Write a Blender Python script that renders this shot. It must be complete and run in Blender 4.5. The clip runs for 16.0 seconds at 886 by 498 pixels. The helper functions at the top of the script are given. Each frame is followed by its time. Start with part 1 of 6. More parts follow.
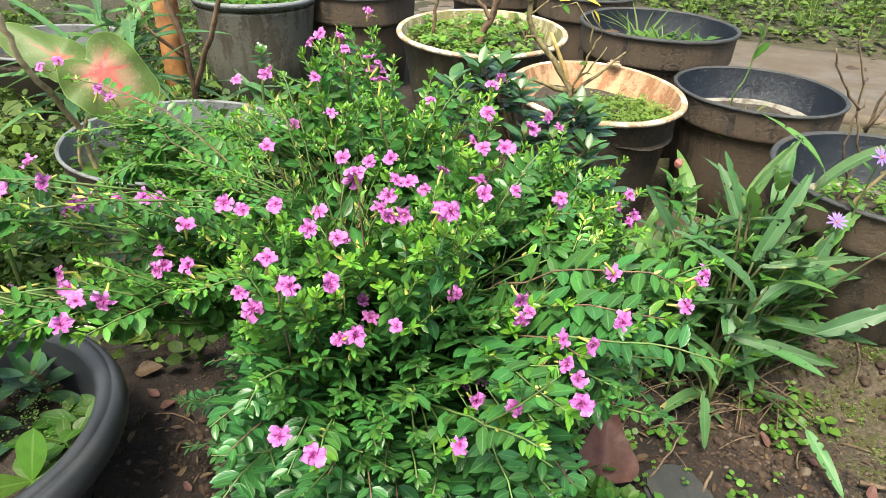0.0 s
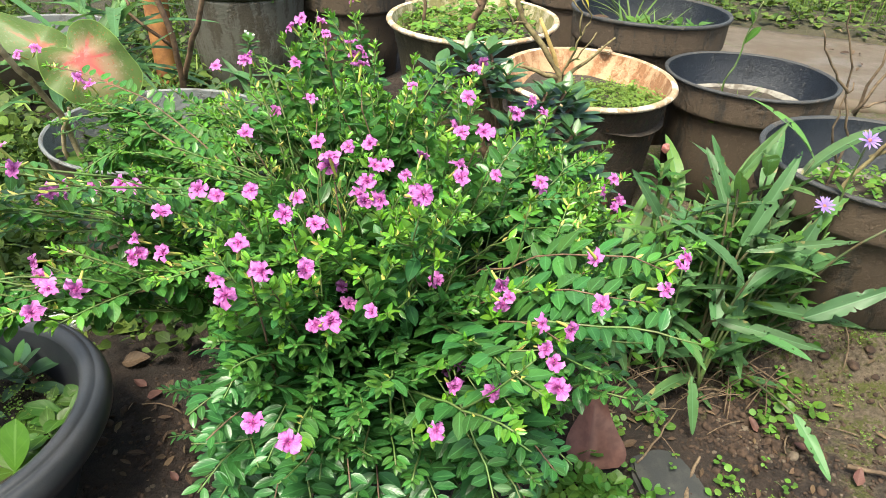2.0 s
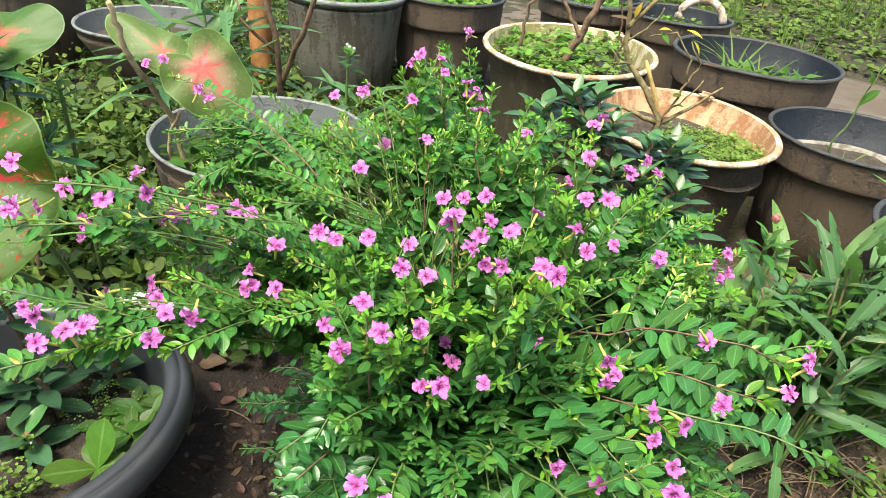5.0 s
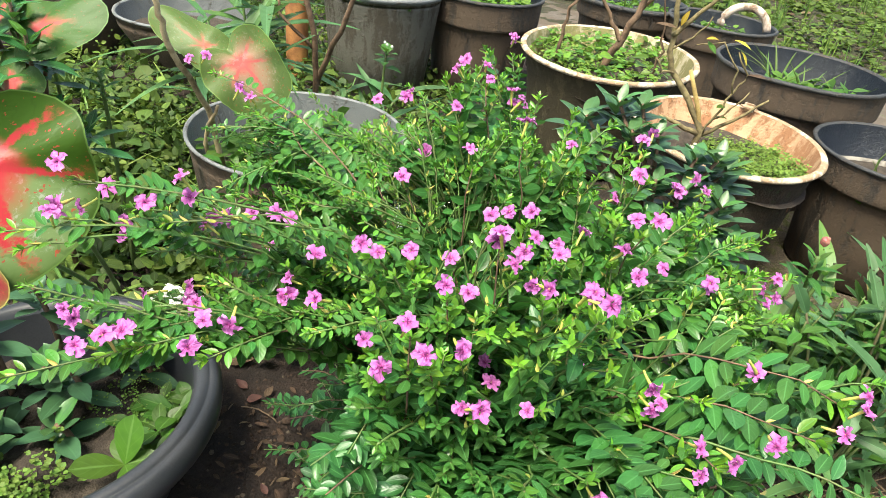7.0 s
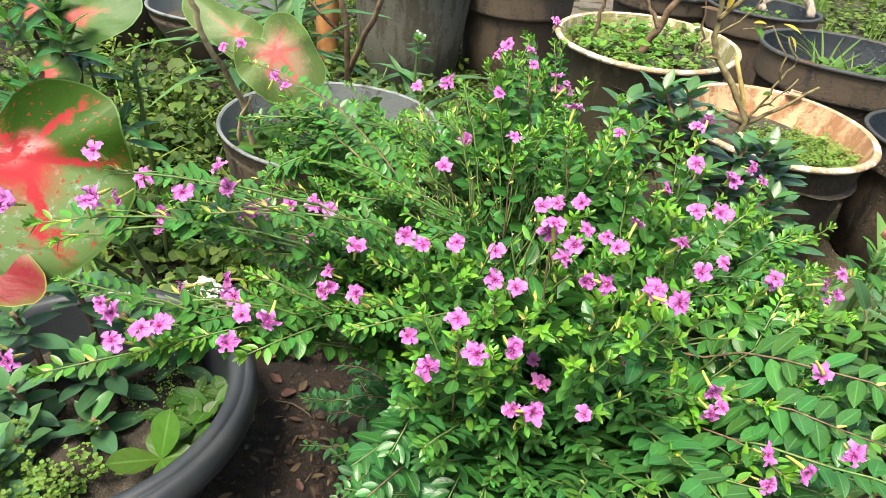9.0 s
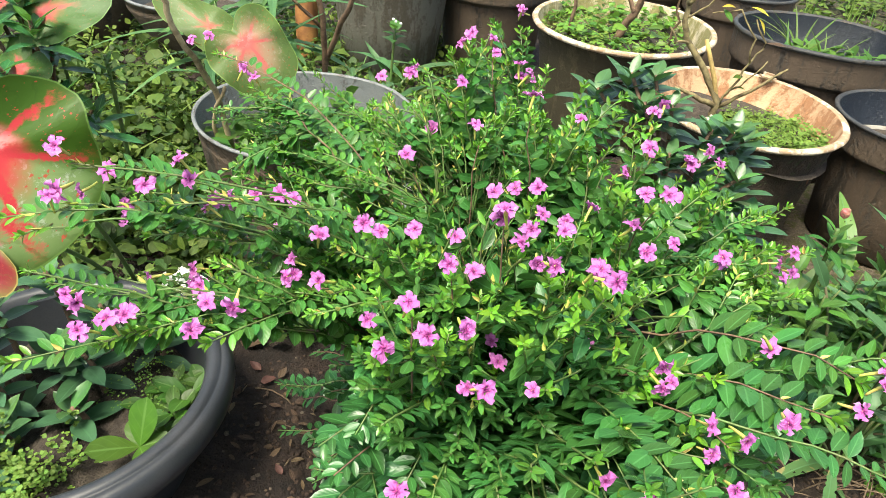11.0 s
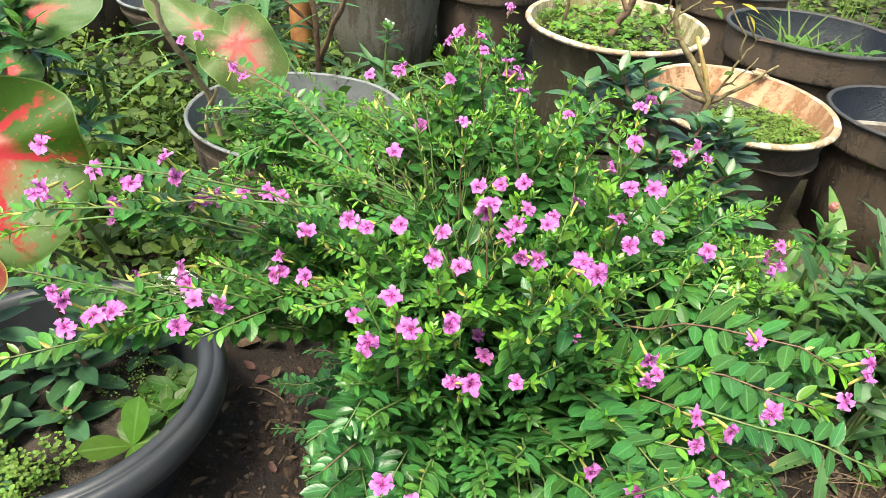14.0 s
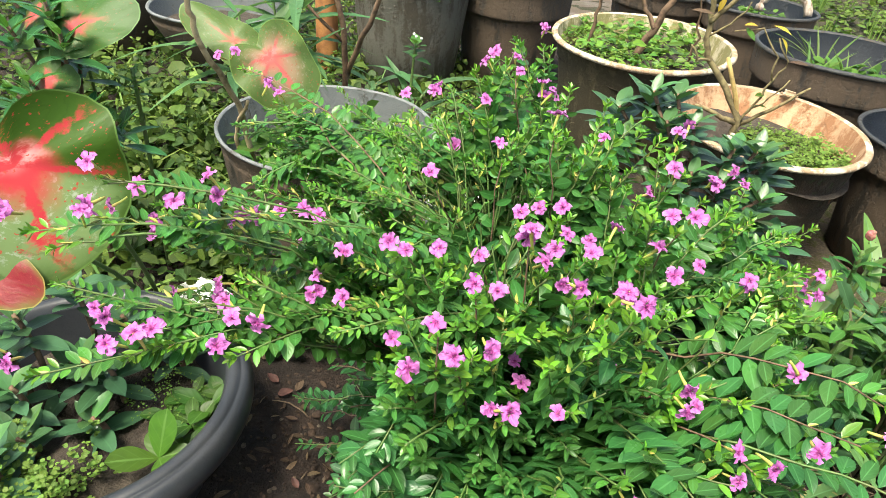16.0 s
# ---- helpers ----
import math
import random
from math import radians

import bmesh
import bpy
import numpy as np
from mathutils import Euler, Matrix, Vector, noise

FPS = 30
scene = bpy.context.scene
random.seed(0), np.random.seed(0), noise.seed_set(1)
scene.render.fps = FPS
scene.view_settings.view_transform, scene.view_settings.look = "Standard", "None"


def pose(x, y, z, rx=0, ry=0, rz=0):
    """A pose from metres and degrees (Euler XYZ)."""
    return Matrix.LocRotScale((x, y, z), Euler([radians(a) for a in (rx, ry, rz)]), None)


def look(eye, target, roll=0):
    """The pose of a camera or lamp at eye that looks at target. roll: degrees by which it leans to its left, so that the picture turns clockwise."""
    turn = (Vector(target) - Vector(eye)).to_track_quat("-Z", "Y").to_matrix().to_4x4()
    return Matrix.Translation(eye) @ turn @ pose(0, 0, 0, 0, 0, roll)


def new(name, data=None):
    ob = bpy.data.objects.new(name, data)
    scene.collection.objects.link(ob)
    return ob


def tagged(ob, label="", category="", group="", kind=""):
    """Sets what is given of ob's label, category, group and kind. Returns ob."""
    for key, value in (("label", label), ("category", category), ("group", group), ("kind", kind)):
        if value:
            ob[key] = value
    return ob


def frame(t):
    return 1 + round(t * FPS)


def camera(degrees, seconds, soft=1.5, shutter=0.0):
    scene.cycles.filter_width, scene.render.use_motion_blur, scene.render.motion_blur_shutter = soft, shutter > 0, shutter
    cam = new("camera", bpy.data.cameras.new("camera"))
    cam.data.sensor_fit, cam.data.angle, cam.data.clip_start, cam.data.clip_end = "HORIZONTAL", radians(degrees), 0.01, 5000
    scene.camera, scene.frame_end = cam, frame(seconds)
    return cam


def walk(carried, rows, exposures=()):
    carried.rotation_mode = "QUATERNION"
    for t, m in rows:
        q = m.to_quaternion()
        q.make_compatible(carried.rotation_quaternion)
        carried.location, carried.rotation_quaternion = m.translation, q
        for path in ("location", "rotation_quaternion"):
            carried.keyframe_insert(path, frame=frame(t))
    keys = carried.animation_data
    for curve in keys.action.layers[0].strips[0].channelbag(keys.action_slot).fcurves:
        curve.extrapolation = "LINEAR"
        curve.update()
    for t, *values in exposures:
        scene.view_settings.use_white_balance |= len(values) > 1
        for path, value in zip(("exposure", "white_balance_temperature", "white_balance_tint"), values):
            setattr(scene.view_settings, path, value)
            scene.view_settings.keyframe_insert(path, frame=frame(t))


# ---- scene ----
cam = camera(68.3, 16.0, soft=0.45)
METRES, EYE, TILT, LEAN, TURN = 0.40, 0.80, -31.2, -2.2, 0.0
ROWS = [
    (0.0, 0.0, 0.0, 0.0, 0.0, 0.0, -0.0),
    (0.5, 0.0523, -0.0072, -0.0433, -0.71, 0.19, 2.24),
    (1.0, 0.0963, -0.0172, -0.0537, -1.6, 0.27, 3.0),
    (1.5, 0.0976, -0.0173, -0.0446, -1.68, -0.13, 2.27),
    (2.0, 0.0455, 0.0141, -0.0125, -0.17, -0.84, 0.45),
    (2.5, 0.0049, 0.019, 0.0159, 1.1, -0.97, -1.3),
    (3.0, -0.0322, 0.0112, 0.0398, 1.72, -0.43, -2.59),
    (3.5, -0.0742, 0.0405, 0.0475, 2.8, -0.93, -3.39),
    (4.0, -0.1325, 0.0379, 0.0715, 3.64, -0.5, -5.32),
    (6.5, -0.0911, 0.0656, 0.1244, 5.31, -0.94, -7.22),
    (7.0, -0.1593, 0.0805, 0.1401, 6.45, -1.02, -8.73),
    (7.5, -0.2041, 0.093, 0.1499, 7.63, -1.36, -9.58),
    (8.0, -0.2091, 0.1079, 0.1415, 8.4, -1.19, -9.03),
    (8.5, -0.2073, 0.1285, 0.135, 8.55, -1.56, -8.61),
    (9.0, -0.2093, 0.1425, 0.1318, 8.79, -2.01, -8.77),
    (9.5, -0.1989, 0.1478, 0.1361, 8.88, -2.44, -8.79),
    (10.0, -0.1623, 0.1405, 0.1289, 8.48, -2.9, -7.93),
    (12.5, -0.1264, 0.0825, 0.1565, 8.42, -3.42, -8.23),
    (13.0, -0.1223, 0.0916, 0.1533, 8.36, -3.58, -8.12),
    (13.5, -0.1319, 0.1057, 0.1489, 8.27, -4.1, -8.14),
    (14.0, -0.1006, 0.1032, 0.1343, 7.91, -2.96, -7.2),
    (14.5, -0.1051, 0.0775, 0.1531, 8.53, -1.2, -7.84),
    (15.0, -0.1368, 0.087, 0.1593, 9.03, -1.46, -8.44),
    (15.5, -0.1755, 0.1104, 0.1628, 9.78, -2.24, -9.37),
    (16.0, -0.1596, 0.1052, 0.1546, 9.18, -2.23, -8.53),
]
BASE = pose(0, 0, EYE, TILT, LEAN, TURN)
STEPS = [(t, BASE @ pose(METRES * x, METRES * y, METRES * z, 90 + pitch, roll, yaw)) for t, x, y, z, yaw, pitch, roll in ROWS]
STEPS += [(4.2, look((-0.051, 0.030, 0.819), (-0.148, 1.733, -0.225), 5.9)), (10.2, look((-0.056, 0.073, 0.814), (-0.273, 1.716, -0.306), 5.5))]
walk(cam, sorted(STEPS, key=lambda step: step[0]), exposures=[(0.0, 1.56, 7150, 2), (16.0, 1.56, 7150, 2)])

# ---- light: a bright overcast sky ----
world = bpy.data.worlds.new("sky")
scene.world = world
world.use_nodes = True
wn, wl = world.node_tree.nodes, world.node_tree.links
wn.clear()
sky = wn.new("ShaderNodeTexSky")
sky.sky_type, sky.sun_disc = "NISHITA", False
sky.sun_elevation, sky.sun_rotation = radians(66), radians(205)
sky.air_density, sky.dust_density, sky.ozone_density = 1.0, 4.0, 1.0
wbg, wout = wn.new("ShaderNodeBackground"), wn.new("ShaderNodeOutputWorld")
wbg.inputs["Strength"].default_value = 0.118
wl.new(sky.outputs[0], wbg.inputs["Color"])
wl.new(wbg.outputs[0], wout.inputs["Surface"])
sun = new("sun", bpy.data.lights.new("sun", "SUN"))
sun.data.energy, sun.data.angle, sun.data.color = 3.0, radians(20), (1.0, 0.96, 0.9)
# from high up, a little behind the camera
sun.matrix_world = look((-1.1, -2.4, 6.0), (0, 0, 0))


# ---- materials ----
class Nodes:
    """A small writer of node materials."""

    def __init__(self, name):
        self.mat = bpy.data.materials.new(name)
        self.mat.use_nodes = True
        self.t = self.mat.node_tree
        self.t.nodes.clear()
        self.out = self.t.nodes.new("ShaderNodeOutputMaterial")

    def put(self, sock, v):
        if isinstance(v, bpy.types.NodeSocket):
            self.t.links.new(v, sock)
        elif isinstance(v, (tuple, list)):
            sock.default_value = (*v, 1.0) if len(v) == 3 and sock.type == "RGBA" else v
        else:
            sock.default_value = v

    def node(self, kind, **ins):
        n = self.t.nodes.new(kind)
        for k, v in ins.items():
            self.put(n.inputs[k], v)
        return n

    def math(self, op, a, b=0.0, clamp=False):
        n = self.t.nodes.new("ShaderNodeMath")
        n.operation, n.use_clamp = op, clamp
        self.put(n.inputs[0], a)
        self.put(n.inputs[1], b)
        return n.outputs[0]

    def mix(self, f, a, b):
        n = self.t.nodes.new("ShaderNodeMix")
        n.data_type = "RGBA"
        self.put(n.inputs[0], f)
        self.put(n.inputs[6], a)
        self.put(n.inputs[7], b)
        return n.outputs[2]

    def ramp(self, f, lo, hi, a=0.0, b=1.0):
        n = self.t.nodes.new("ShaderNodeMapRange")
        n.interpolation_type = "SMOOTHSTEP"
        for i, v in enumerate((f, lo, hi, a, b)):
            self.put(n.inputs[i], v)
        return n.outputs[0]

    def noise(self, vec, scale, detail=4.0, rough=0.55):
        return self.node("ShaderNodeTexNoise", Vector=vec, Scale=scale, Detail=detail, Roughness=rough).outputs["Fac"]

    def here(self):
        return self.node("ShaderNodeNewGeometry").outputs["Position"]

    def bump(self, height, strength=0.3, distance=0.002):
        return self.node("ShaderNodeBump", Height=height, Strength=strength, Distance=distance).outputs[0]

    def principled(self, color, rough=0.6, normal=None, **more):
        n = self.t.nodes.new("ShaderNodeBsdfPrincipled")
        self.put(n.inputs["Base Color"], color)
        self.put(n.inputs["Roughness"], rough)
        if normal is not None:
            self.put(n.inputs["Normal"], normal)
        for k, v in more.items():
            self.put(n.inputs[k.replace("_", " ")], v)
        return n.outputs[0]

    def done(self, shader):
        self.t.links.new(shader, self.out.inputs["Surface"])
        return self.mat

    def leafy(self, shader, color, normal, share):
        """Light that passes through a thin leaf."""
        thin = self.node("ShaderNodeBsdfTranslucent", Color=color)
        if normal is not None:
            self.put(thin.inputs["Normal"], normal)
        m = self.t.nodes.new("ShaderNodeMixShader")
        self.put(m.inputs[0], share)
        self.t.links.new(shader, m.inputs[1])
        self.t.links.new(thin.outputs[0], m.inputs[2])
        return m.outputs[0]


def leaf_uv(n):
    """Across (0 at the midrib, 1 at the edge), along (0 base, 1 tip), age (1 young) and chance of a leaf."""
    a = n.t.nodes.new("ShaderNodeUVMap")
    a.uv_map = "UVMap"
    s = n.node("ShaderNodeSeparateXYZ", Vector=a.outputs[0])
    b = n.t.nodes.new("ShaderNodeUVMap")
    b.uv_map = "tint"
    q = n.node("ShaderNodeSeparateXYZ", Vector=b.outputs[0])
    across = n.math("ABSOLUTE", n.math("MULTIPLY", n.math("SUBTRACT", s.outputs[0], 0.5), 2.0))
    return across, s.outputs[1], q.outputs[0], q.outputs[1]


def leaf_material(name, old, young, vein, rough=0.34, ribs=8.0, slant=2.4, relief=0.5, through_share=0.28, dry=None, blotch=0.25, eaten=0.0):
    n = Nodes(name)
    across, along, age, chance = leaf_uv(n)
    pos = n.here()
    big, fine = n.noise(pos, 60.0, 3.0), n.noise(pos, 700.0, 2.0)
    rib = n.math("SINE", n.math("MULTIPLY", n.math("SUBTRACT", n.math("MULTIPLY", along, ribs), n.math("MULTIPLY", across, slant)), 6.2832))
    line = n.ramp(rib, 0.72, 1.0)
    mid = n.ramp(across, 0.13, 0.03)
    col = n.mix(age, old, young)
    shade = n.math("ADD", n.math("MULTIPLY", chance, 0.55), 0.72)
    dark = tuple(c * 0.55 for c in old)
    col = n.mix(n.math("MULTIPLY", n.ramp(big, 0.35, 0.7), blotch), col, dark)
    bright = n.node("ShaderNodeHueSaturation", Color=col, Value=shade, Hue=n.math("ADD", n.math("MULTIPLY", chance, 0.03), 0.485))
    col = bright.outputs[0]
    col = n.mix(n.math("MULTIPLY", n.math("MAXIMUM", n.math("MULTIPLY", line, 0.2), mid), 0.6), col, vein)
    if dry is not None:
        spot = n.ramp(n.math("ADD", n.noise(pos, 45.0, 3.0), n.math("MULTIPLY", across, 0.12)), 0.72, 0.76)
        col = n.mix(spot, col, dry)
    h = n.math("ADD", n.math("MULTIPLY", rib, 0.32), n.math("MULTIPLY", fine, 0.4))
    h = n.math("SUBTRACT", h, n.math("MULTIPLY", mid, 1.6))
    nor = n.bump(h, relief, 0.0012)
    sh = n.principled(col, n.math("ADD", n.math("MULTIPLY", big, 0.2), rough - 0.1), nor, Specular_IOR_Level=0.36)
    thin = n.mix(0.35, col, young)
    out = n.leafy(sh, thin, nor, through_share)
    if eaten:
        gone = n.t.nodes.new("ShaderNodeMixShader")
        n.put(gone.inputs[0], n.ramp(n.math("ADD", n.noise(pos, 75.0, 3.0), n.math("MULTIPLY", n.noise(pos, 260.0, 2.0), 0.12)), 0.76 - eaten, 0.765 - eaten))
        n.t.links.new(out, gone.inputs[1])
        n.t.links.new(n.node("ShaderNodeBsdfTransparent").outputs[0], gone.inputs[2])
        out = gone.outputs[0]
    return n.done(out)


def plain_material(name, color, second, rough=0.7, scale=30.0, fine=300.0, relief=0.4, depth=0.003, metal=0.0, spread=(0.4, 0.65)):
    n = Nodes(name)
    pos = n.here()
    a, b = n.noise(pos, scale, 5.0), n.noise(pos, fine, 3.0)
    col = n.mix(n.ramp(a, *spread), color, second)
    col = n.mix(n.math("MULTIPLY", n.ramp(b, 0.45, 0.75), 0.45), col, tuple(0.5 * c for c in color))
    nor = n.bump(n.math("ADD", a, n.math("MULTIPLY", b, 0.5)), relief, depth)
    return n.done(n.principled(col, rough, nor, Metallic=metal))


def muddy_material(name, base, mud, rough=0.45, amount=0.5, streak=True):
    """Plastic or enamel with dried mud, splashes and runs on it."""
    n = Nodes(name)
    pos = n.here()
    stretch = n.node("ShaderNodeMapping", Vector=pos)
    stretch.inputs["Scale"].default_value = (1.0, 1.0, 0.22)
    a = n.noise(stretch.outputs[0] if streak else pos, 26.0, 6.0, 0.62)
    b = n.noise(pos, 95.0, 6.0, 0.68)
    c = n.noise(pos, 900.0, 2.0)
    f = n.ramp(n.math("ADD", a, n.math("MULTIPLY", b, 0.35)), 0.95 - amount * 0.62, 1.12 - amount * 0.62)
    col = n.mix(f, base, mud)
    pale = tuple(min(1, 1.9 * m) for m in mud)
    col = n.mix(n.math("MULTIPLY", n.ramp(b, 0.58, 0.72), 0.3), col, pale)
    col = n.mix(n.math("MULTIPLY", n.ramp(c, 0.5, 0.7), 0.3), col, tuple(0.45 * m for m in mud))
    r = n.ramp(f, 0.0, 1.0, rough, 0.85)
    crust = n.math("MULTIPLY", n.ramp(n.noise(pos, 60.0, 6.0, 0.75), 0.56, 0.62), n.ramp(a, 0.45, 0.6))
    col = n.mix(n.math("MULTIPLY", crust, 0.55), col, tuple(min(1, 1.5 * m) for m in mud))
    nor = n.bump(n.math("ADD", n.math("ADD", n.math("MULTIPLY", f, 0.8), crust), n.math("ADD", b, n.math("MULTIPLY", c, 0.3))), 0.65, 0.005)
    return n.done(n.principled(col, r, nor))


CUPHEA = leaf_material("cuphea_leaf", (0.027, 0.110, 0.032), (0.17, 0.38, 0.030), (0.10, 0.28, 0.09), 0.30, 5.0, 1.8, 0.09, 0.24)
DARKLEAF = leaf_material("dark_leaf", (0.046, 0.112, 0.052), (0.12, 0.28, 0.03), (0.06, 0.15, 0.07), 0.33, 6.0, 1.5, 0.08, 0.15)
WEED = leaf_material("weed_leaf", (0.040, 0.125, 0.022), (0.16, 0.30, 0.04), (0.09, 0.21, 0.06), 0.45, 5.0, 1.8, 0.15, 0.35)
FARWEED = leaf_material("ground_weed_leaf", (0.026, 0.062, 0.009), (0.17, 0.25, 0.042), (0.06, 0.12, 0.035), 0.6, 4.0, 1.6, 0.3, 0.3)
STRAP = leaf_material("strap_leaf", (0.064, 0.152, 0.064), (0.14, 0.29, 0.05), (0.11, 0.24, 0.11), 0.44, 1.0, 0.2, 0.3, 0.3, dry=(0.22, 0.20, 0.08), eaten=0.05)
SPOON = leaf_material("seedling_leaf", (0.042, 0.108, 0.014), (0.085, 0.175, 0.02), (0.13, 0.25, 0.06), 0.38, 4.0, 1.6, 0.10, 0.35)
GRASS = leaf_material("grass_blade", (0.05, 0.13, 0.022), (0.20, 0.28, 0.06), (0.16, 0.30, 0.09), 0.5, 1.0, 0.1, 0.15, 0.35)
MOSSY = leaf_material("creeping_leaf", (0.10, 0.19, 0.03), (0.22, 0.32, 0.06), (0.16, 0.3, 0.08), 0.6, 2.0, 1.0, 0.2, 0.35)
LITTER = leaf_material("dead_leaf", (0.060, 0.036, 0.021), (0.16, 0.105, 0.060), (0.11, 0.07, 0.04), 0.6, 6.0, 1.8, 0.6, 0.1)
BROWNLEAF = leaf_material("fallen_leaf", (0.105, 0.045, 0.038), (0.15, 0.075, 0.055), (0.075, 0.034, 0.028), 0.62, 7.0, 1.6, 0.3, 0.1, blotch=0.7)
YELLOWLEAF = leaf_material("yellowing_leaf", (0.50, 0.40, 0.05), (0.7, 0.48, 0.05), (0.5, 0.45, 0.15), 0.5, 5.0, 1.6, 0.4, 0.35, dry=(0.4, 0.14, 0.03))
STEM = plain_material("green_stem", (0.085, 0.165, 0.038), (0.10, 0.12, 0.042), 0.55, 40.0)
SHEATH = plain_material("weed_sheath", (0.055, 0.085, 0.030), (0.085, 0.060, 0.030), 0.7, 60.0)
WOOD = plain_material("woody_stem", (0.17, 0.105, 0.065), (0.08, 0.048, 0.03), 0.8, 60.0, 500.0, 0.35, 0.0015)
PALEWOOD = plain_material("lichen_bark", (0.22, 0.18, 0.085), (0.11, 0.083, 0.04), 0.85, 70.0, 500.0, 0.35, 0.0015)
YELLOWWOOD = plain_material("split_pale_wood", (0.50, 0.36, 0.13), (0.32, 0.22, 0.08), 0.8, 50.0, 400.0, 0.6)
ORANGE = plain_material("orange_bark", (0.40, 0.18, 0.06), (0.22, 0.09, 0.035), 0.7, 20.0, 200.0, 0.4)


def petal_material(name, inner, outer, edge, share=0.35):
    n = Nodes(name)
    across, along, age, chance = leaf_uv(n)
    pos = n.here()
    fine = n.noise(pos, 900.0, 2.0)
    col = n.mix(n.ramp(along, 0.05, 0.5), inner, outer)
    col = n.mix(n.math("MULTIPLY", n.ramp(along, 0.6, 1.0), 0.5), col, edge)
    col = n.mix(n.math("MULTIPLY", n.ramp(across, 0.16, 0.02), n.ramp(along, 0.75, 0.2, 0.0, 0.8)), col, inner)
    col = n.node("ShaderNodeHueSaturation", Color=col, Value=n.math("ADD", n.math("MULTIPLY", chance, 0.35), 0.8)).outputs[0]
    nor = n.bump(n.math("ADD", fine, n.math("SINE", n.math("MULTIPLY", across, 14.0))), 0.3, 0.0008)
    return n.done(n.leafy(n.principled(col, 0.55, nor), col, nor, share))


PINK = petal_material("pink_petal", (0.38, 0.04, 0.25), (0.61, 0.165, 0.53), (0.72, 0.33, 0.68))
LILAC = petal_material("lilac_petal", (0.24, 0.13, 0.42), (0.30, 0.19, 0.55), (0.38, 0.29, 0.62))
CALYX = plain_material("flower_tube", (0.36, 0.42, 0.08), (0.50, 0.38, 0.12), 0.5, 80.0)
WHITEBUD = plain_material("white_bud", (0.75, 0.76, 0.70), (0.6, 0.62, 0.5), 0.6, 80.0)
PINKBUD = plain_material("pink_bud", (0.36, 0.10, 0.10), (0.26, 0.13, 0.09), 0.6, 90.0)


def caladium_material(name, core, flesh, green, margin, core_size, flesh_size, spots, blush_share=0.0, pale_share=0.35, shaded_half=False):
    """A heart-shaped leaf whose veins run out red from the middle."""
    n = Nodes(name)
    a = n.t.nodes.new("ShaderNodeUVMap")
    a.uv_map = "UVMap"
    s = n.node("ShaderNodeSeparateXYZ", Vector=a.outputs[0])
    x, y = n.math("SUBTRACT", s.outputs[0], 0.5), n.math("SUBTRACT", s.outputs[1], 0.5)
    flat = n.node("ShaderNodeVectorMath", **{})
    flat.operation = "SUBTRACT"
    n.put(flat.inputs[0], a.outputs[0])
    n.put(flat.inputs[1], (0.5, 0.5, 0.0))
    r = n.math("SQRT", n.math("ADD", n.math("MULTIPLY", x, x), n.math("MULTIPLY", y, y)))
    ang = n.math("ARCTAN2", x, n.math("MULTIPLY", y, -1.0))
    wob, fine, mott = n.noise(flat.outputs[0], 5.0, 4.0), n.noise(flat.outputs[0], 60.0, 3.0), n.noise(flat.outputs[0], 26.0, 5.0, 0.72)
    rr = n.math("ADD", r, n.math("MULTIPLY", n.math("SUBTRACT", wob, 0.5), 0.22))
    ang = n.math("ADD", ang, n.math("MULTIPLY", n.math("SUBTRACT", wob, 0.5), 0.9))
    ray = n.math("COSINE", n.math("MULTIPLY", ang, 6.0))
    branch = n.math("COSINE", n.math("ADD", n.math("MULTIPLY", ang, 21.0), n.math("MULTIPLY", r, 30.0)))
    main = n.ramp(n.math("ADD", n.math("SUBTRACT", ray, n.math("MULTIPLY", rr, 1.2)), n.math("MULTIPLY", n.math("SUBTRACT", mott, 0.5), 1.5)), 0.30, 0.72)
    small = n.math("MULTIPLY", n.ramp(branch, 0.82, 1.0), n.ramp(r, 0.15, 0.35, 0.0, 0.4))
    # one half stays darker green: the shade of the leaf's fold, painted in
    side = n.ramp(n.math("ADD", n.math("SUBTRACT", x, y), n.math("MULTIPLY", n.math("SUBTRACT", wob, 0.5), 0.3)), -0.12, 0.04) if shaded_half else 1.0
    col = n.mix(n.math("MULTIPLY", n.ramp(rr, flesh_size + 0.12, flesh_size - 0.08), side), green, flesh)
    # pale mottling, with some sky reflection painted in as well
    pale = tuple(min(1.0, 0.6 * f + 0.20) for f in flesh)
    col = n.mix(n.math("MULTIPLY", n.math("MULTIPLY", n.ramp(mott, 0.52, 0.66), n.math("MULTIPLY", side, pale_share)), n.ramp(rr, 0.46, 0.30)), col, pale)
    col = n.mix(n.math("MULTIPLY", main, n.ramp(rr, flesh_size + 0.12, flesh_size - 0.1)), col, core)
    col = n.mix(n.ramp(rr, core_size + 0.10, core_size - 0.04), col, core)
    blush = n.math("MULTIPLY", n.ramp(n.noise(flat.outputs[0], 7.0, 4.0, 0.65), 0.44, 0.60), n.ramp(rr, 0.21, 0.07))
    blush = n.math("MULTIPLY", blush, n.ramp(y, -0.05, 0.07))
    col = n.mix(n.math("MULTIPLY", blush, blush_share), col, (0.66, 0.36, 0.34))
    col = n.mix(n.math("MULTIPLY", n.ramp(n.noise(flat.outputs[0], 34.0, 2.0), 0.635, 0.67), n.math("MULTIPLY", spots, 0.9)), col, (0.32, 0.05, 0.03))
    col = n.mix(n.math("MULTIPLY", small, n.ramp(rr, 0.1, 0.5)), col, tuple(0.7 * g for g in green))
    col = n.mix(n.ramp(rr, 0.42, 0.5), col, margin)
    col = n.mix(n.ramp(r, 0.468, 0.474), col, tuple(min(1.0, 2.0 * m + 0.02) for m in margin))
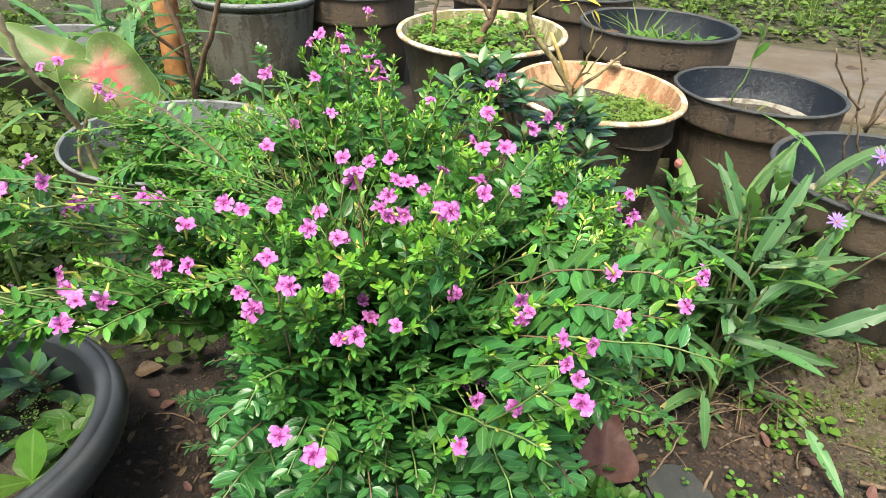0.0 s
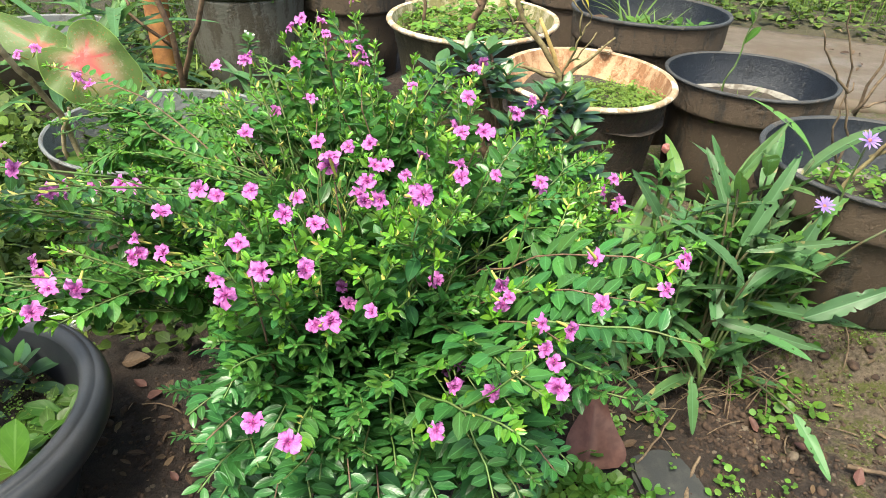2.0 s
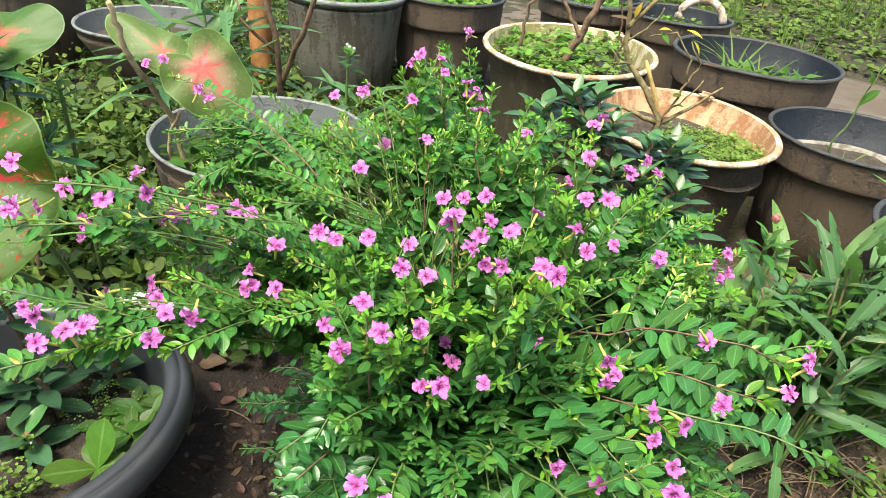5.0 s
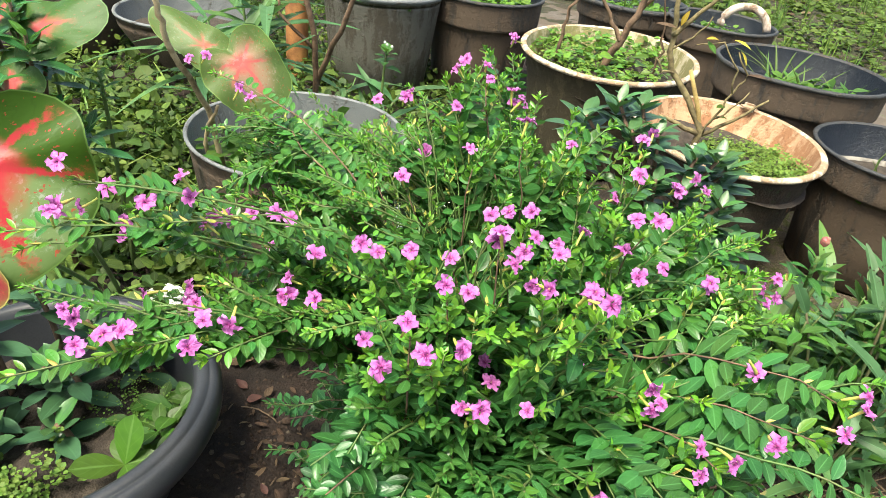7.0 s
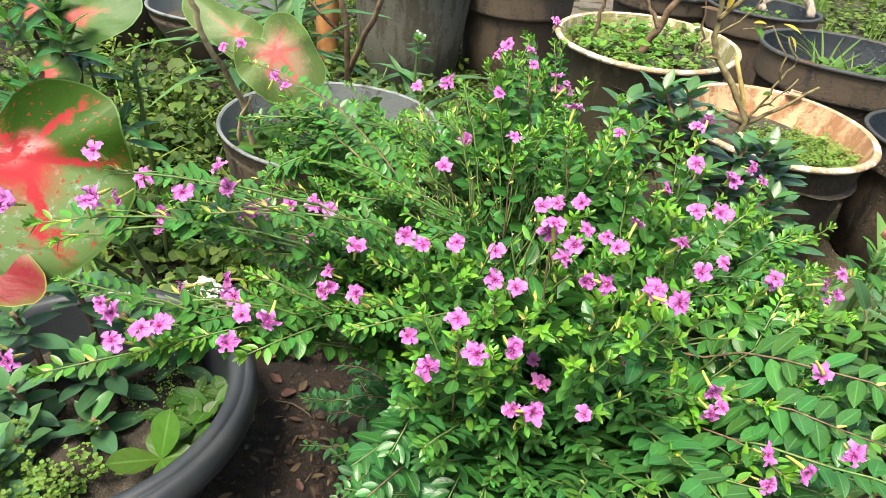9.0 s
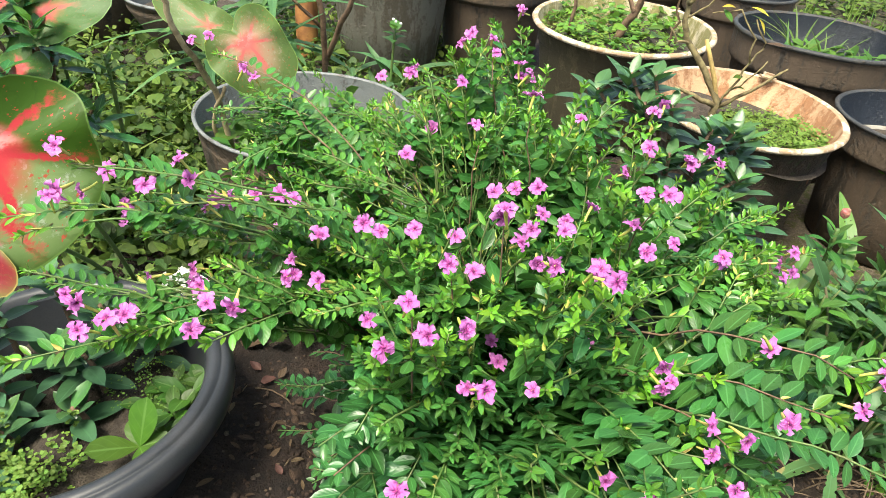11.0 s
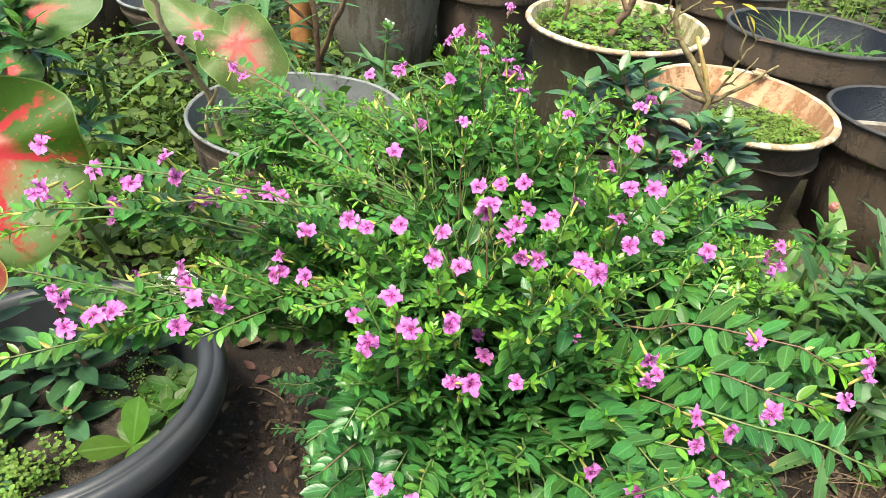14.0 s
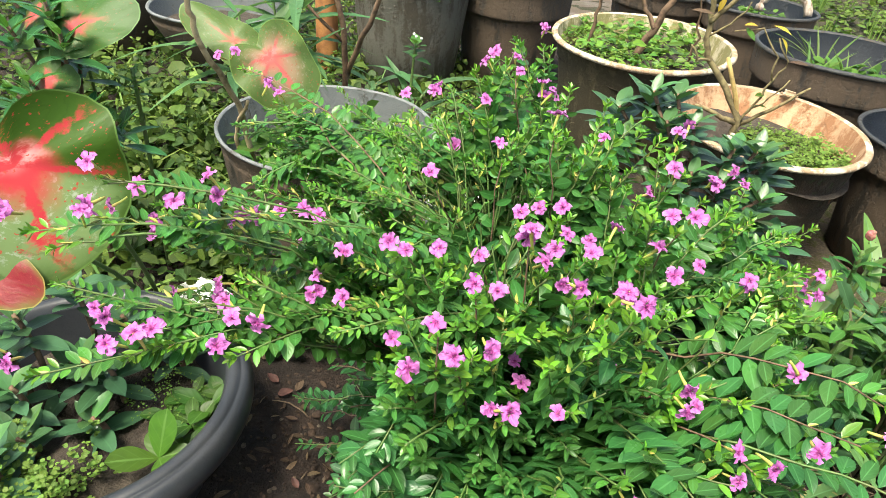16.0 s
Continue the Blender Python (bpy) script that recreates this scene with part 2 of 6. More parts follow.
    h = n.math("ADD", n.math("MULTIPLY", n.math("ADD", n.math("MULTIPLY", ray, -0.8), n.math("MULTIPLY", branch, 0.4)), n.ramp(r, 0.08, 0.3)), fine)
    h = n.math("ADD", h, n.math("MULTIPLY", n.noise(flat.outputs[0], 4.0, 1.0), 5.0))
    nor = n.bump(h, 0.13, 0.0015)
    return n.done(n.leafy(n.principled(col, 0.45, nor, Specular_IOR_Level=0.2), col, nor, 0.14))


CAL_RED = caladium_material("caladium_red", (0.37, 0.028, 0.036), (0.135, 0.200, 0.075), (0.036, 0.084, 0.008), (0.030, 0.064, 0.006), 0.13, 0.42, 1.0, 0.8, 0.9, True)
CAL_PINK = caladium_material("caladium_pink", (0.42, 0.10, 0.09), (0.26, 0.18, 0.11), (0.075, 0.120, 0.032), (0.065, 0.11, 0.022), 0.09, 0.25, 0.5, 0.5, 0.3)
CAL_PALE = caladium_material("caladium_pale", (0.30, 0.09, 0.06), (0.105, 0.145, 0.055), (0.070, 0.115, 0.030), (0.060, 0.10, 0.022), 0.05, 0.17, 0.3, 0.2, 0.2)
CAL_GREEN = caladium_material("caladium_green", (0.40, 0.07, 0.07), (0.065, 0.122, 0.032), (0.038, 0.092, 0.018), (0.030, 0.076, 0.012), 0.10, 0.17, 0.3, 0.2, 0.1)
CAL_OLD = caladium_material("caladium_fading", (0.16, 0.008, 0.014), (0.15, 0.012, 0.016), (0.15, 0.08, 0.02), (0.10, 0.085, 0.015), 0.33, 0.44, 0.3, 0.0, 0.05)

BLACK_IN = muddy_material("pot_inside", (0.010, 0.014, 0.022), (0.022, 0.025, 0.031), 0.36, 0.30)
MUD_OUT = muddy_material("pot_outside", (0.026, 0.021, 0.016), (0.080, 0.056, 0.037), 0.6, 0.70)
RIM_DARK = muddy_material("pot_lip", (0.032, 0.033, 0.035), (0.075, 0.062, 0.05), 0.5, 0.4, streak=False)
GREY_OUT = muddy_material("grey_plastic", (0.115, 0.11, 0.09), (0.065, 0.054, 0.038), 0.55, 0.55)
GREY_IN = muddy_material("grey_plastic_inside", (0.088, 0.098, 0.102), (0.062, 0.055, 0.045), 0.5, 0.35)
RIM_GREY = muddy_material("grey_lip", (0.16, 0.17, 0.175), (0.10, 0.088, 0.075), 0.5, 0.4, streak=False)
GLOSS = plain_material("black_plastic", (0.025, 0.028, 0.034), (0.034, 0.036, 0.041), 0.40, 20.0, 400.0, 0.08, 0.001)
ENAMEL = muddy_material("chipped_white_enamel", (0.62, 0.54, 0.42), (0.34, 0.23, 0.14), 0.5, 0.62, streak=False)
HOOK = muddy_material("weathered_pipe", (0.52, 0.43, 0.36), (0.22, 0.14, 0.09), 0.6, 0.5)


def mossy_wall():
    """An old basin's outside: rust and mud under crusts of dark moss."""
    n = Nodes("mossy_rusted_wall")
    pos = n.here()
    a, b, c = n.noise(pos, 11.0, 5.0, 0.6), n.noise(pos, 48.0, 6.0, 0.7), n.noise(pos, 420.0, 3.0)
    col = n.mix(n.ramp(a, 0.40, 0.60), (0.050, 0.032, 0.018), (0.024, 0.017, 0.010))
    col = n.mix(n.math("MULTIPLY", n.ramp(b, 0.52, 0.66), 0.8), col, (0.085, 0.055, 0.032))
    col = n.mix(n.math("MULTIPLY", n.ramp(b, 0.44, 0.36), n.ramp(a, 0.62, 0.46)), col, (0.040, 0.052, 0.014))
    col = n.mix(n.math("MULTIPLY", n.ramp(n.noise(pos, 17.0, 3.0), 0.64, 0.70), 0.8), col, (0.22, 0.075, 0.03))
    col = n.mix(n.math("MULTIPLY", n.ramp(c, 0.5, 0.7), 0.4), col, (0.02, 0.015, 0.01))
    nor = n.bump(n.math("ADD", n.math("MULTIPLY", b, 2.5), n.math("ADD", a, n.math("MULTIPLY", c, 0.5))), 0.9, 0.008)
    return n.done(n.principled(col, 0.75, nor))


MOSSWALL = mossy_wall()
CREAM = muddy_material("mossy_cream_enamel", (0.44, 0.38, 0.26), (0.20, 0.18, 0.07), 0.6, 0.62)
RUST = muddy_material("rust_stained_enamel", (0.50, 0.31, 0.18), (0.30, 0.145, 0.07), 0.6, 0.58)
SLIME = muddy_material("earthy_enamel", (0.085, 0.070, 0.032), (0.048, 0.038, 0.018), 0.6, 0.75)
WHITE = muddy_material("white_plastic", (0.80, 0.80, 0.78), (0.42, 0.40, 0.33), 0.45, 0.12, streak=False)
CRUST = plain_material("lime_crust", (0.22, 0.205, 0.18), (0.09, 0.075, 0.06), 0.9, 45.0, 400.0, 0.5, 0.003)
STONE = plain_material("dark_slate", (0.020, 0.022, 0.022), (0.036, 0.036, 0.033), 0.75, 30.0, 400.0, 0.3)
CLOD = plain_material("soil_clod", (0.026, 0.0145, 0.009), (0.060, 0.036, 0.023), 0.95, 80.0, 600.0, 0.8)
PALECLOD = plain_material("pebble", (0.11, 0.085, 0.062), (0.06, 0.042, 0.03), 0.85, 80.0, 600.0, 0.6)
TWIG = plain_material("dry_twig", (0.15, 0.105, 0.065), (0.07, 0.045, 0.028), 0.85, 90.0, 500.0, 0.5)
POTSOIL = plain_material("potting_soil", (0.032, 0.024, 0.018), (0.062, 0.048, 0.036), 0.95, 60.0, 350.0, 0.9, 0.006)


def ground_material():
    n = Nodes("garden_soil")
    pos = n.here()
    s = n.node("ShaderNodeSeparateXYZ", Vector=pos)
    a, b, c, d = n.noise(pos, 3.0, 5.0), n.noise(pos, 22.0, 6.0, 0.6), n.noise(pos, 140.0, 5.0, 0.65), n.noise(pos, 600.0, 3.0)
    soil = n.mix(n.ramp(b, 0.35, 0.65), (0.014, 0.008, 0.0055), (0.036, 0.021, 0.014))
    soil = n.mix(n.math("MULTIPLY", n.ramp(c, 0.5, 0.72), 0.4), soil, (0.080, 0.052, 0.036))
    sand = n.mix(n.ramp(c, 0.35, 0.65), (0.15, 0.115, 0.078), (0.075, 0.057, 0.037))
    sand = n.mix(n.math('MULTIPLY', n.ramp(b, 0.46, 0.58), n.ramp(c, 0.36, 0.52)), sand, (0.070, 0.078, 0.012))
    edge = n.math("ADD", s.outputs[0], n.math("MULTIPLY", n.math("SUBTRACT", b, 0.5), 0.5))
    edge = n.math("ADD", edge, n.math("MULTIPLY", n.math("SUBTRACT", n.noise(pos, 0.7, 5.0, 0.6), 0.5), 1.2))
    edge = n.math("SUBTRACT", edge, n.math("MULTIPLY", n.math("SUBTRACT", 0.9, s.outputs[1]), 0.25))
    col = n.mix(n.ramp(edge, 0.50, 0.66), soil, sand)
    far = n.ramp(n.math("ADD", s.outputs[1], n.math("MULTIPLY", a, 0.8)), 3.4, 4.2)
    col = n.mix(far, col, n.mix(n.ramp(b, 0.4, 0.6), (0.035, 0.040, 0.012), (0.06, 0.048, 0.028)))
    col = n.mix(n.math("MULTIPLY", n.ramp(d, 0.5, 0.7), 0.35), col, (0.025, 0.016, 0.010))
    nor = n.bump(n.math("ADD", n.math("MULTIPLY", b, 2.0), n.math("ADD", c, n.math("MULTIPLY", d, 0.3))), 1.0, 0.016)
    return n.done(n.principled(col, 0.9, nor))


def path_material():
    n = Nodes("worn_concrete")
    pos = n.here()
    a, b, c = n.noise(pos, 4.0, 5.0), n.noise(pos, 30.0, 6.0), n.noise(pos, 300.0, 4.0)
    col = n.mix(n.ramp(a, 0.35, 0.65), (0.105, 0.078, 0.053), (0.075, 0.053, 0.034))
    col = n.mix(n.math("MULTIPLY", n.ramp(b, 0.5, 0.68), 0.6), col, (0.065, 0.062, 0.028))
    col = n.mix(n.math("MULTIPLY", n.ramp(c, 0.5, 0.7), 0.35), col, (0.15, 0.125, 0.10))
    nor = n.bump(n.math("ADD", b, n.math("MULTIPLY", c, 0.4)), 0.4, 0.004)
    return n.done(n.principled(col, n.ramp(a, 0.3, 0.7, 0.35, 0.75), nor))


GROUND, PATH = ground_material(), path_material()


# ---- builders ----
RNG = random.Random(7)


def thing(name, label, category, at=(0, 0, 0), group="", kind=""):
    ob = new(name)
    ob.empty_display_size = 0.05
    ob.location = at
    return tagged(ob, label, category, group, kind)


def part(name, data, material, parent, label="", kind="", at=None):
    """One mesh object under a thing or a part. data: a bmesh or a mesh. at: a place in the parent's space."""
    if isinstance(data, bmesh.types.BMesh):
        me = bpy.data.meshes.new(name)
        data.to_mesh(me)
        data.free()
    else:
        me = data
    if material is not None and not me.materials:
        me.materials.append(material)
    ob = new(name, me)
    ob.parent = parent
    if at is not None:
        ob.matrix_basis = at if isinstance(at, Matrix) else Matrix.Translation(at)
    return tagged(ob, label, kind=kind)


def smooth(me):
    me.polygons.foreach_set("use_smooth", [True] * len(me.polygons))
    return me


def lathe(name, profile, seg=56, squash=(1.0, 1.0), wobble=0.0, seed=0.0):
    """A turned mesh from (radius, height) points; squash makes it oval."""
    vs, fs = [], []
    for i in range(seg):
        a = 2 * math.pi * i / seg
        for r, z in profile:
            k = 1.0 + wobble * noise.noise((math.cos(a) * 1.3 + seed, math.sin(a) * 1.3, z * 6))
            vs.append((r * k * math.cos(a) * squash[0], r * k * math.sin(a) * squash[1], z + wobble * 0.25 * noise.noise((math.cos(a) * 1.5, math.sin(a) * 1.5, seed + 3))))
    m = len(profile)
    for i in range(seg):
        j = (i + 1) % seg
        for k in range(m - 1):
            fs.append((i * m + k, j * m + k, j * m + k + 1, i * m + k + 1))
    me = bpy.data.meshes.new(name)
    me.from_pydata(vs, [], fs)
    return smooth(me)


def tube(name, pts, radii, sides=6):
    """A tapered stem along points."""
    vs, fs = [], []
    pts = [Vector(p) for p in pts]
    for i, p in enumerate(pts):
        t = (pts[min(i + 1, len(pts) - 1)] - pts[max(i - 1, 0)]).normalized()
        u = t.cross(Vector((0.31, 0.17, 0.93))).normalized()
        w = t.cross(u)
        r = radii[0] + (radii[1] - radii[0]) * i / (len(pts) - 1)
        for k in range(sides):
            a = 2 * math.pi * k / sides
            vs.append(p + (u * math.cos(a) + w * math.sin(a)) * r)
    for i in range(len(pts) - 1):
        for k in range(sides):
            fs.append((i * sides + k, i * sides + (k + 1) % sides, (i + 1) * sides + (k + 1) % sides, (i + 1) * sides + k))
    fs.append(tuple(range(sides))[::-1])
    fs.append(tuple((len(pts) - 1) * sides + k for k in range(sides)))
    me = bpy.data.meshes.new(name)
    me.from_pydata(vs, [], fs)
    return smooth(me)


def bend(a, b, c, n=10):
    """A smooth curve from a towards b to c."""
    a, b, c = Vector(a), Vector(b), Vector(c)
    return [a * (1 - s) ** 2 + b * (2 * s * (1 - s)) + c * s * s for s in (i / n for i in range(n + 1))]


def blade(length, width, rows=5, peak=0.42, sharp=1.0, fold=0.25, curl=0.15, ripple=0.0, notch=0.0, cols=3, base=0.03, seed=0, holes=0.0):
    """A leaf from the origin along +y, facing +z: its vertices, faces and uv."""
    rnd = random.Random(seed)
    vs, uv = [], []
    for i in range(rows + 1):
        v = i / rows
        p = v ** (math.log(0.5) / math.log(peak))
        w = max(base if i == 0 else 0.012, math.sin(math.pi * p) ** sharp) * width / 2
        if i == rows:
            w = width * 0.008
        for k in range(cols):
            u = 2 * k / (cols - 1) - 1
            cut = 1.0
            if notch and abs(u) == 1 and 0 < i < rows and rnd.random() < notch:
                cut = rnd.uniform(0.35, 0.8)
            x = u * w * cut
            z = fold * abs(x) - curl * length * v * v + ripple * width * math.sin(v * 9 + u * 2 + seed) * abs(u)
            vs.append((x, v * length, z))
            uv.append((0.5 + 0.5 * u, v))
    fs = [(i * cols + k, i * cols + k + 1, (i + 1) * cols + k + 1, (i + 1) * cols + k) for i in range(rows) for k in range(cols - 1) if not (holes and i > 2 and rnd.random() < holes)]
    return np.array(vs), np.array(fs), np.array(uv)


class Foliage:
    """Gathers many leaves into one mesh."""

    def __init__(self):
        self.v, self.f, self.u, self.t, self.n = [], [], [], [], 0

    def add(self, geo, m, age=0.0, chance=None):
        vs, fs, uv = geo
        a = np.array(m)
        self.v.append(vs @ a[:3, :3].T + a[:3, 3])
        self.f.append(fs + self.n)
        self.u.append(uv[fs.ravel()])
        chance = RNG.random() if chance is None else chance
        self.t.append(np.tile((age, chance), (fs.size, 1)))
        self.n += len(vs)

    def mesh(self, name):
        v, f = np.concatenate(self.v), np.concatenate(self.f)
        me = bpy.data.meshes.new(name)
        me.vertices.add(len(v))
        me.vertices.foreach_set("co", v.astype(np.float32).ravel())
        me.loops.add(f.size)
        me.loops.foreach_set("vertex_index", f.astype(np.int32).ravel())
        me.polygons.add(len(f))
        me.polygons.foreach_set("loop_start", np.arange(0, f.size, f.shape[1], dtype=np.int32))
        me.update(calc_edges=True)
        for key, rows in (("UVMap", self.u), ("tint", self.t)):
            me.uv_layers.new(name=key).data.foreach_set("uv", np.concatenate(rows).astype(np.float32).ravel())
        me.validate()
        return smooth(me)


def leaf_mesh(name, geo, age=0.0, chance=0.5):
    one = Foliage()
    one.add(geo, Matrix.Identity(4), age, chance)
    return one.mesh(name)


def aim(at, way, up, size=1.0):
    """The pose of a leaf at a place: y along way, z as near to up as it can be."""
    y = Vector(way).normalized()
    x = y.cross(Vector(up))
    if x.length < 1e-4:
        x = y.cross(Vector((0.3, 0.9, 0.1)))
    x.normalize()
    z = x.cross(y)
    m = Matrix((x, y, z)).transposed().to_4x4()
    m.translation = at
    return m @ Matrix.Scale(size, 4)


def shake(amount, rnd=RNG):
    return Vector((rnd.gauss(0, amount), rnd.gauss(0, amount), rnd.gauss(0, amount)))


# ---- ground, path and far green ----
PATH_EDGE = ((0.25, 4.35), (2.35, 3.22))    # the far side of the concrete path


def beyond(x, y):
    """Metres past the path's far side."""
    (ax, ay), (bx, by) = PATH_EDGE
    dx, dy = bx - ax, by - ay
    return ((y - ay) * dx - (x - ax) * dy) / math.hypot(dx, dy)


def height(x, y):
    """The ground's height."""
    z = 0.016 * noise.noise((x * 3.1, y * 3.1, 1.0)) + 0.009 * noise.noise((x * 11, y * 11, 4.0)) + 0.005 * noise.noise((x * 31, y * 31, 9.0))
    d = beyond(x, y)
    if d > 0:
        z += 0.05 * min(1, d / 0.5) + 0.05 * noise.noise((x * 2, y * 2, 3.0)) * min(1, d)
    elif d > -1.15 and x > 0.9:
        z = min(z, -0.03)
    bank = math.hypot(x - 0.88, y - 1.12)
    if bank < 0.36:
        z += 0.105 * min(1.0, (0.36 - bank) / 0.14) ** 0.7
    return z


def build_ground():
    def axis(lo, hi, step):
        inner = list(np.arange(lo, hi, step))
        out, s, x = [], step, hi
        while x < 900:
            out.append(x)
            s *= 1.5
            x += s
        low, s, x = [], step, lo - step
        while x > -900:
            low.append(x)
            s *= 1.5
            x -= s
        return low[::-1] + inner + out
    xs, ys = axis(-2.2, 3.2, 0.03), axis(0.1, 5.2, 0.03)
    vs = [(x, y, height(x, y)) for y in ys for x in xs]
    w = len(xs)
    fs = [(j * w + i, j * w + i + 1, (j + 1) * w + i + 1, (j + 1) * w + i) for j in range(len(ys) - 1) for i in range(w - 1)]
    me = bpy.data.meshes.new("ground")
    me.from_pydata(vs, [], fs)
    me.materials.append(GROUND)
    tagged(new("ground", smooth(me)), "dark moist garden soil with sandy mossy patches", "ground", kind="structure")


def build_path():
    bm = bmesh.new()
    (ax, ay), (bx, by) = PATH_EDGE
    d = Vector((bx - ax, by - ay, 0)).normalized()
    side = Vector((d.y, -d.x, 0))
    rows = []
    for i in range(111):
        p = Vector((ax, ay, 0)) + d * (-4.0 + i * 0.09)
        rows.append([bm.verts.new(p + side * (s * 0.06 + (0.03 * noise.noise((i * 0.35, s, 0)) if s in (0, 18) else 0)) + Vector((0, 0, 0.004 + 0.007 * noise.noise((p.x * 3 + s, p.y * 3, 0))))) for s in range(19)])
    for a, b in zip(rows, rows[1:]):
        for i in range(18):
            bm.faces.new((a[i], b[i], b[i + 1], a[i + 1]))
    bmesh.ops.recalc_face_normals(bm, faces=bm.faces)
    geom = bmesh.ops.extrude_face_region(bm, geom=list(bm.faces))
    for v in [g for g in geom["geom"] if isinstance(g, bmesh.types.BMVert)]:
        v.co.z -= 0.06
    bmesh.ops.recalc_face_normals(bm, faces=bm.faces)
    me = bpy.data.meshes.new("path")
    bm.to_mesh(me)
    bm.free()
    me.materials.append(PATH)
    tagged(new("path", smooth(me)), "worn brown concrete garden path, damp and mossy", "path", kind="structure")


build_ground()
build_path()

# ---- pots ----


def pot_profile(r, h, foot, lip, wall, band, inset):
    """Outside wall of a pot from foot to lip, and the inside down to the floor."""
    return ([(0.001, 0.0), (foot * 0.96, 0.0), (foot, 0.006), (foot + (r - inset - foot) * 0.5, (h - band) * 0.5), (r - inset - 0.002, h - band - 0.012), (r - inset, h - band - 0.004), (r - 0.008, h - band), (r - 0.0055, h - band + 0.004), (r - 0.005, h - band + 0.012), (r - 0.003, h - lip - 0.01), (r - 0.002, h - lip)],
            [(r - 0.001, h - lip), (r + lip * 0.28, h - lip * 0.8), (r + lip * 0.42, h - lip * 0.35), (r + lip * 0.2, h), (r - wall * 0.6, h + 0.001), (r - wall * 1.3, h - lip * 0.4)],
            [(r - wall * 1.3, h - lip * 0.4), (r - wall - 0.006, h - band * 0.7), (r - wall - inset - 0.010, h - band - 0.02), (r - wall - inset - 0.022, h - band - 0.05)])


def pot(label, at, r, h, soil, mats=None, lip=0.012, wall=0.006, band=0.075, inset=0.018, foot=None, squash=(1.0, 1.0), turn=0.0, wobble=0.012, group="plastic plant pots", crust=False):
    out, rim, inner = mats or (MUD_OUT, RIM_DARK, BLACK_IN)
    foot = foot or r * 0.80
    floor = at[2] if len(at) > 2 else 0.0
    h, soil = h - floor, soil - floor
    base = thing("plant_pot", label, "plant pot", (at[0], at[1], floor), group)
    base.rotation_euler = (0, 0, turn)
    seed = at[0] * 7 + at[1]
    a, b, c = pot_profile(r, h, foot, lip, wall, band, inset)
    part("body", lathe("body", a, 64, squash, wobble, seed), out, base)
    part("rim", lathe("rim", b, 64, squash, wobble, seed), rim, base)
    part("inside", lathe("inside", c, 64, squash, wobble, seed), inner, base)
    # the soil: a lumpy disc
    vs, fs, n, k = [(0, 0, soil + 0.01)], [], 40, 7
    top = r - wall - inset * 0.6 - 0.008 if soil > h - band else r - wall - inset - 0.014
    for j in range(1, k + 1):
        for i in range(n):
            q = 2 * math.pi * i / n
            rr = top * j / k
            x, y = rr * math.cos(q) * squash[0], rr * math.sin(q) * squash[1]
            vs.append((x, y, soil + 0.009 * noise.noise((x * 14 + seed, y * 14, 0)) + 0.006 * noise.noise((x * 45, y * 45, seed)) - 0.006 * (j == k)))
    for i in range(n):
        fs.append((0, 1 + i, 1 + (i + 1) % n))
        for j in range(k - 1):
            o = 1 + j * n
            fs.append((o + i, o + n + i, o + n + (i + 1) % n, o + (i + 1) % n))
    me = bpy.data.meshes.new("soil")
    me.from_pydata(vs, [], fs)
    part("soil", smooth(me), POTSOIL, base, "dark crumbly potting soil")
    if crust:
        ring = lathe("crust", [(top - 0.016, soil - 0.004), (top - 0.010, soil + 0.004), (top - 0.004, soil + 0.009), (top + 0.001, soil + 0.006)], 64, squash, 0.03, seed + 2)
        part("crust", ring, CRUST, base, "pale dried crust along the soil's edge")
    return base


pot("mud-stained black plastic pot standing among other pots", (0.833, 1.650), 0.209, 0.315, 0.230, lip=0.008, crust=True)
pot("wide mud-brown plastic pot with grass growing in it", (0.688, 2.097), 0.237, 0.377, 0.29, band=0.09)
pot("black plastic pot with weeds and dirt-caked outside", (0.826, 1.049, 0.095), 0.212, 0.347, 0.245, lip=0.008, crust=True)
pot("weathered grey plastic pot half hidden by the flowering shrub", (-0.50, 1.206), 0.212, 0.31, 0.225, (MUD_OUT, RIM_GREY, GREY_IN), lip=0.006, wall=0.004, band=0.03, inset=0.006)
pot("small black plastic pot under the flowering shrub", (0.107, 0.935), 0.158, 0.285, 0.225, (GLOSS, GLOSS, GLOSS), lip=0.02, wall=0.01)
pot("tall grey plastic pot with a pale rim and mud stains", (-0.645, 2.415), 0.212, 0.36, 0.31, (GREY_OUT, RIM_GREY, GREY_IN), lip=0.018, band=0.03, inset=0.004)
pot("tall mud-brown plastic pot with grass growing in it", (-0.30, 2.62), 0.215, 0.355, 0.31, lip=0.012, band=0.10)
pot("black plastic pot with a thick rim and small weeds", (0.27, 2.98), 0.222, 0.345, 0.28, lip=0.02)
pot("grey plastic pot standing on the weedy ground", (-1.29, 2.24), 0.238, 0.215, 0.15, (MUD_OUT, RIM_GREY, GREY_IN), lip=0.009, band=0.03, inset=0.006, foot=0.13)
pot("tall dark brown plastic pot behind the caladiums", (-1.78, 2.30), 0.21, 0.42, 0.33, band=0.05, inset=0.005)
pot("mud-brown plastic pot between the basins", (0.60, 2.80), 0.20, 0.345, 0.27, band=0.09)


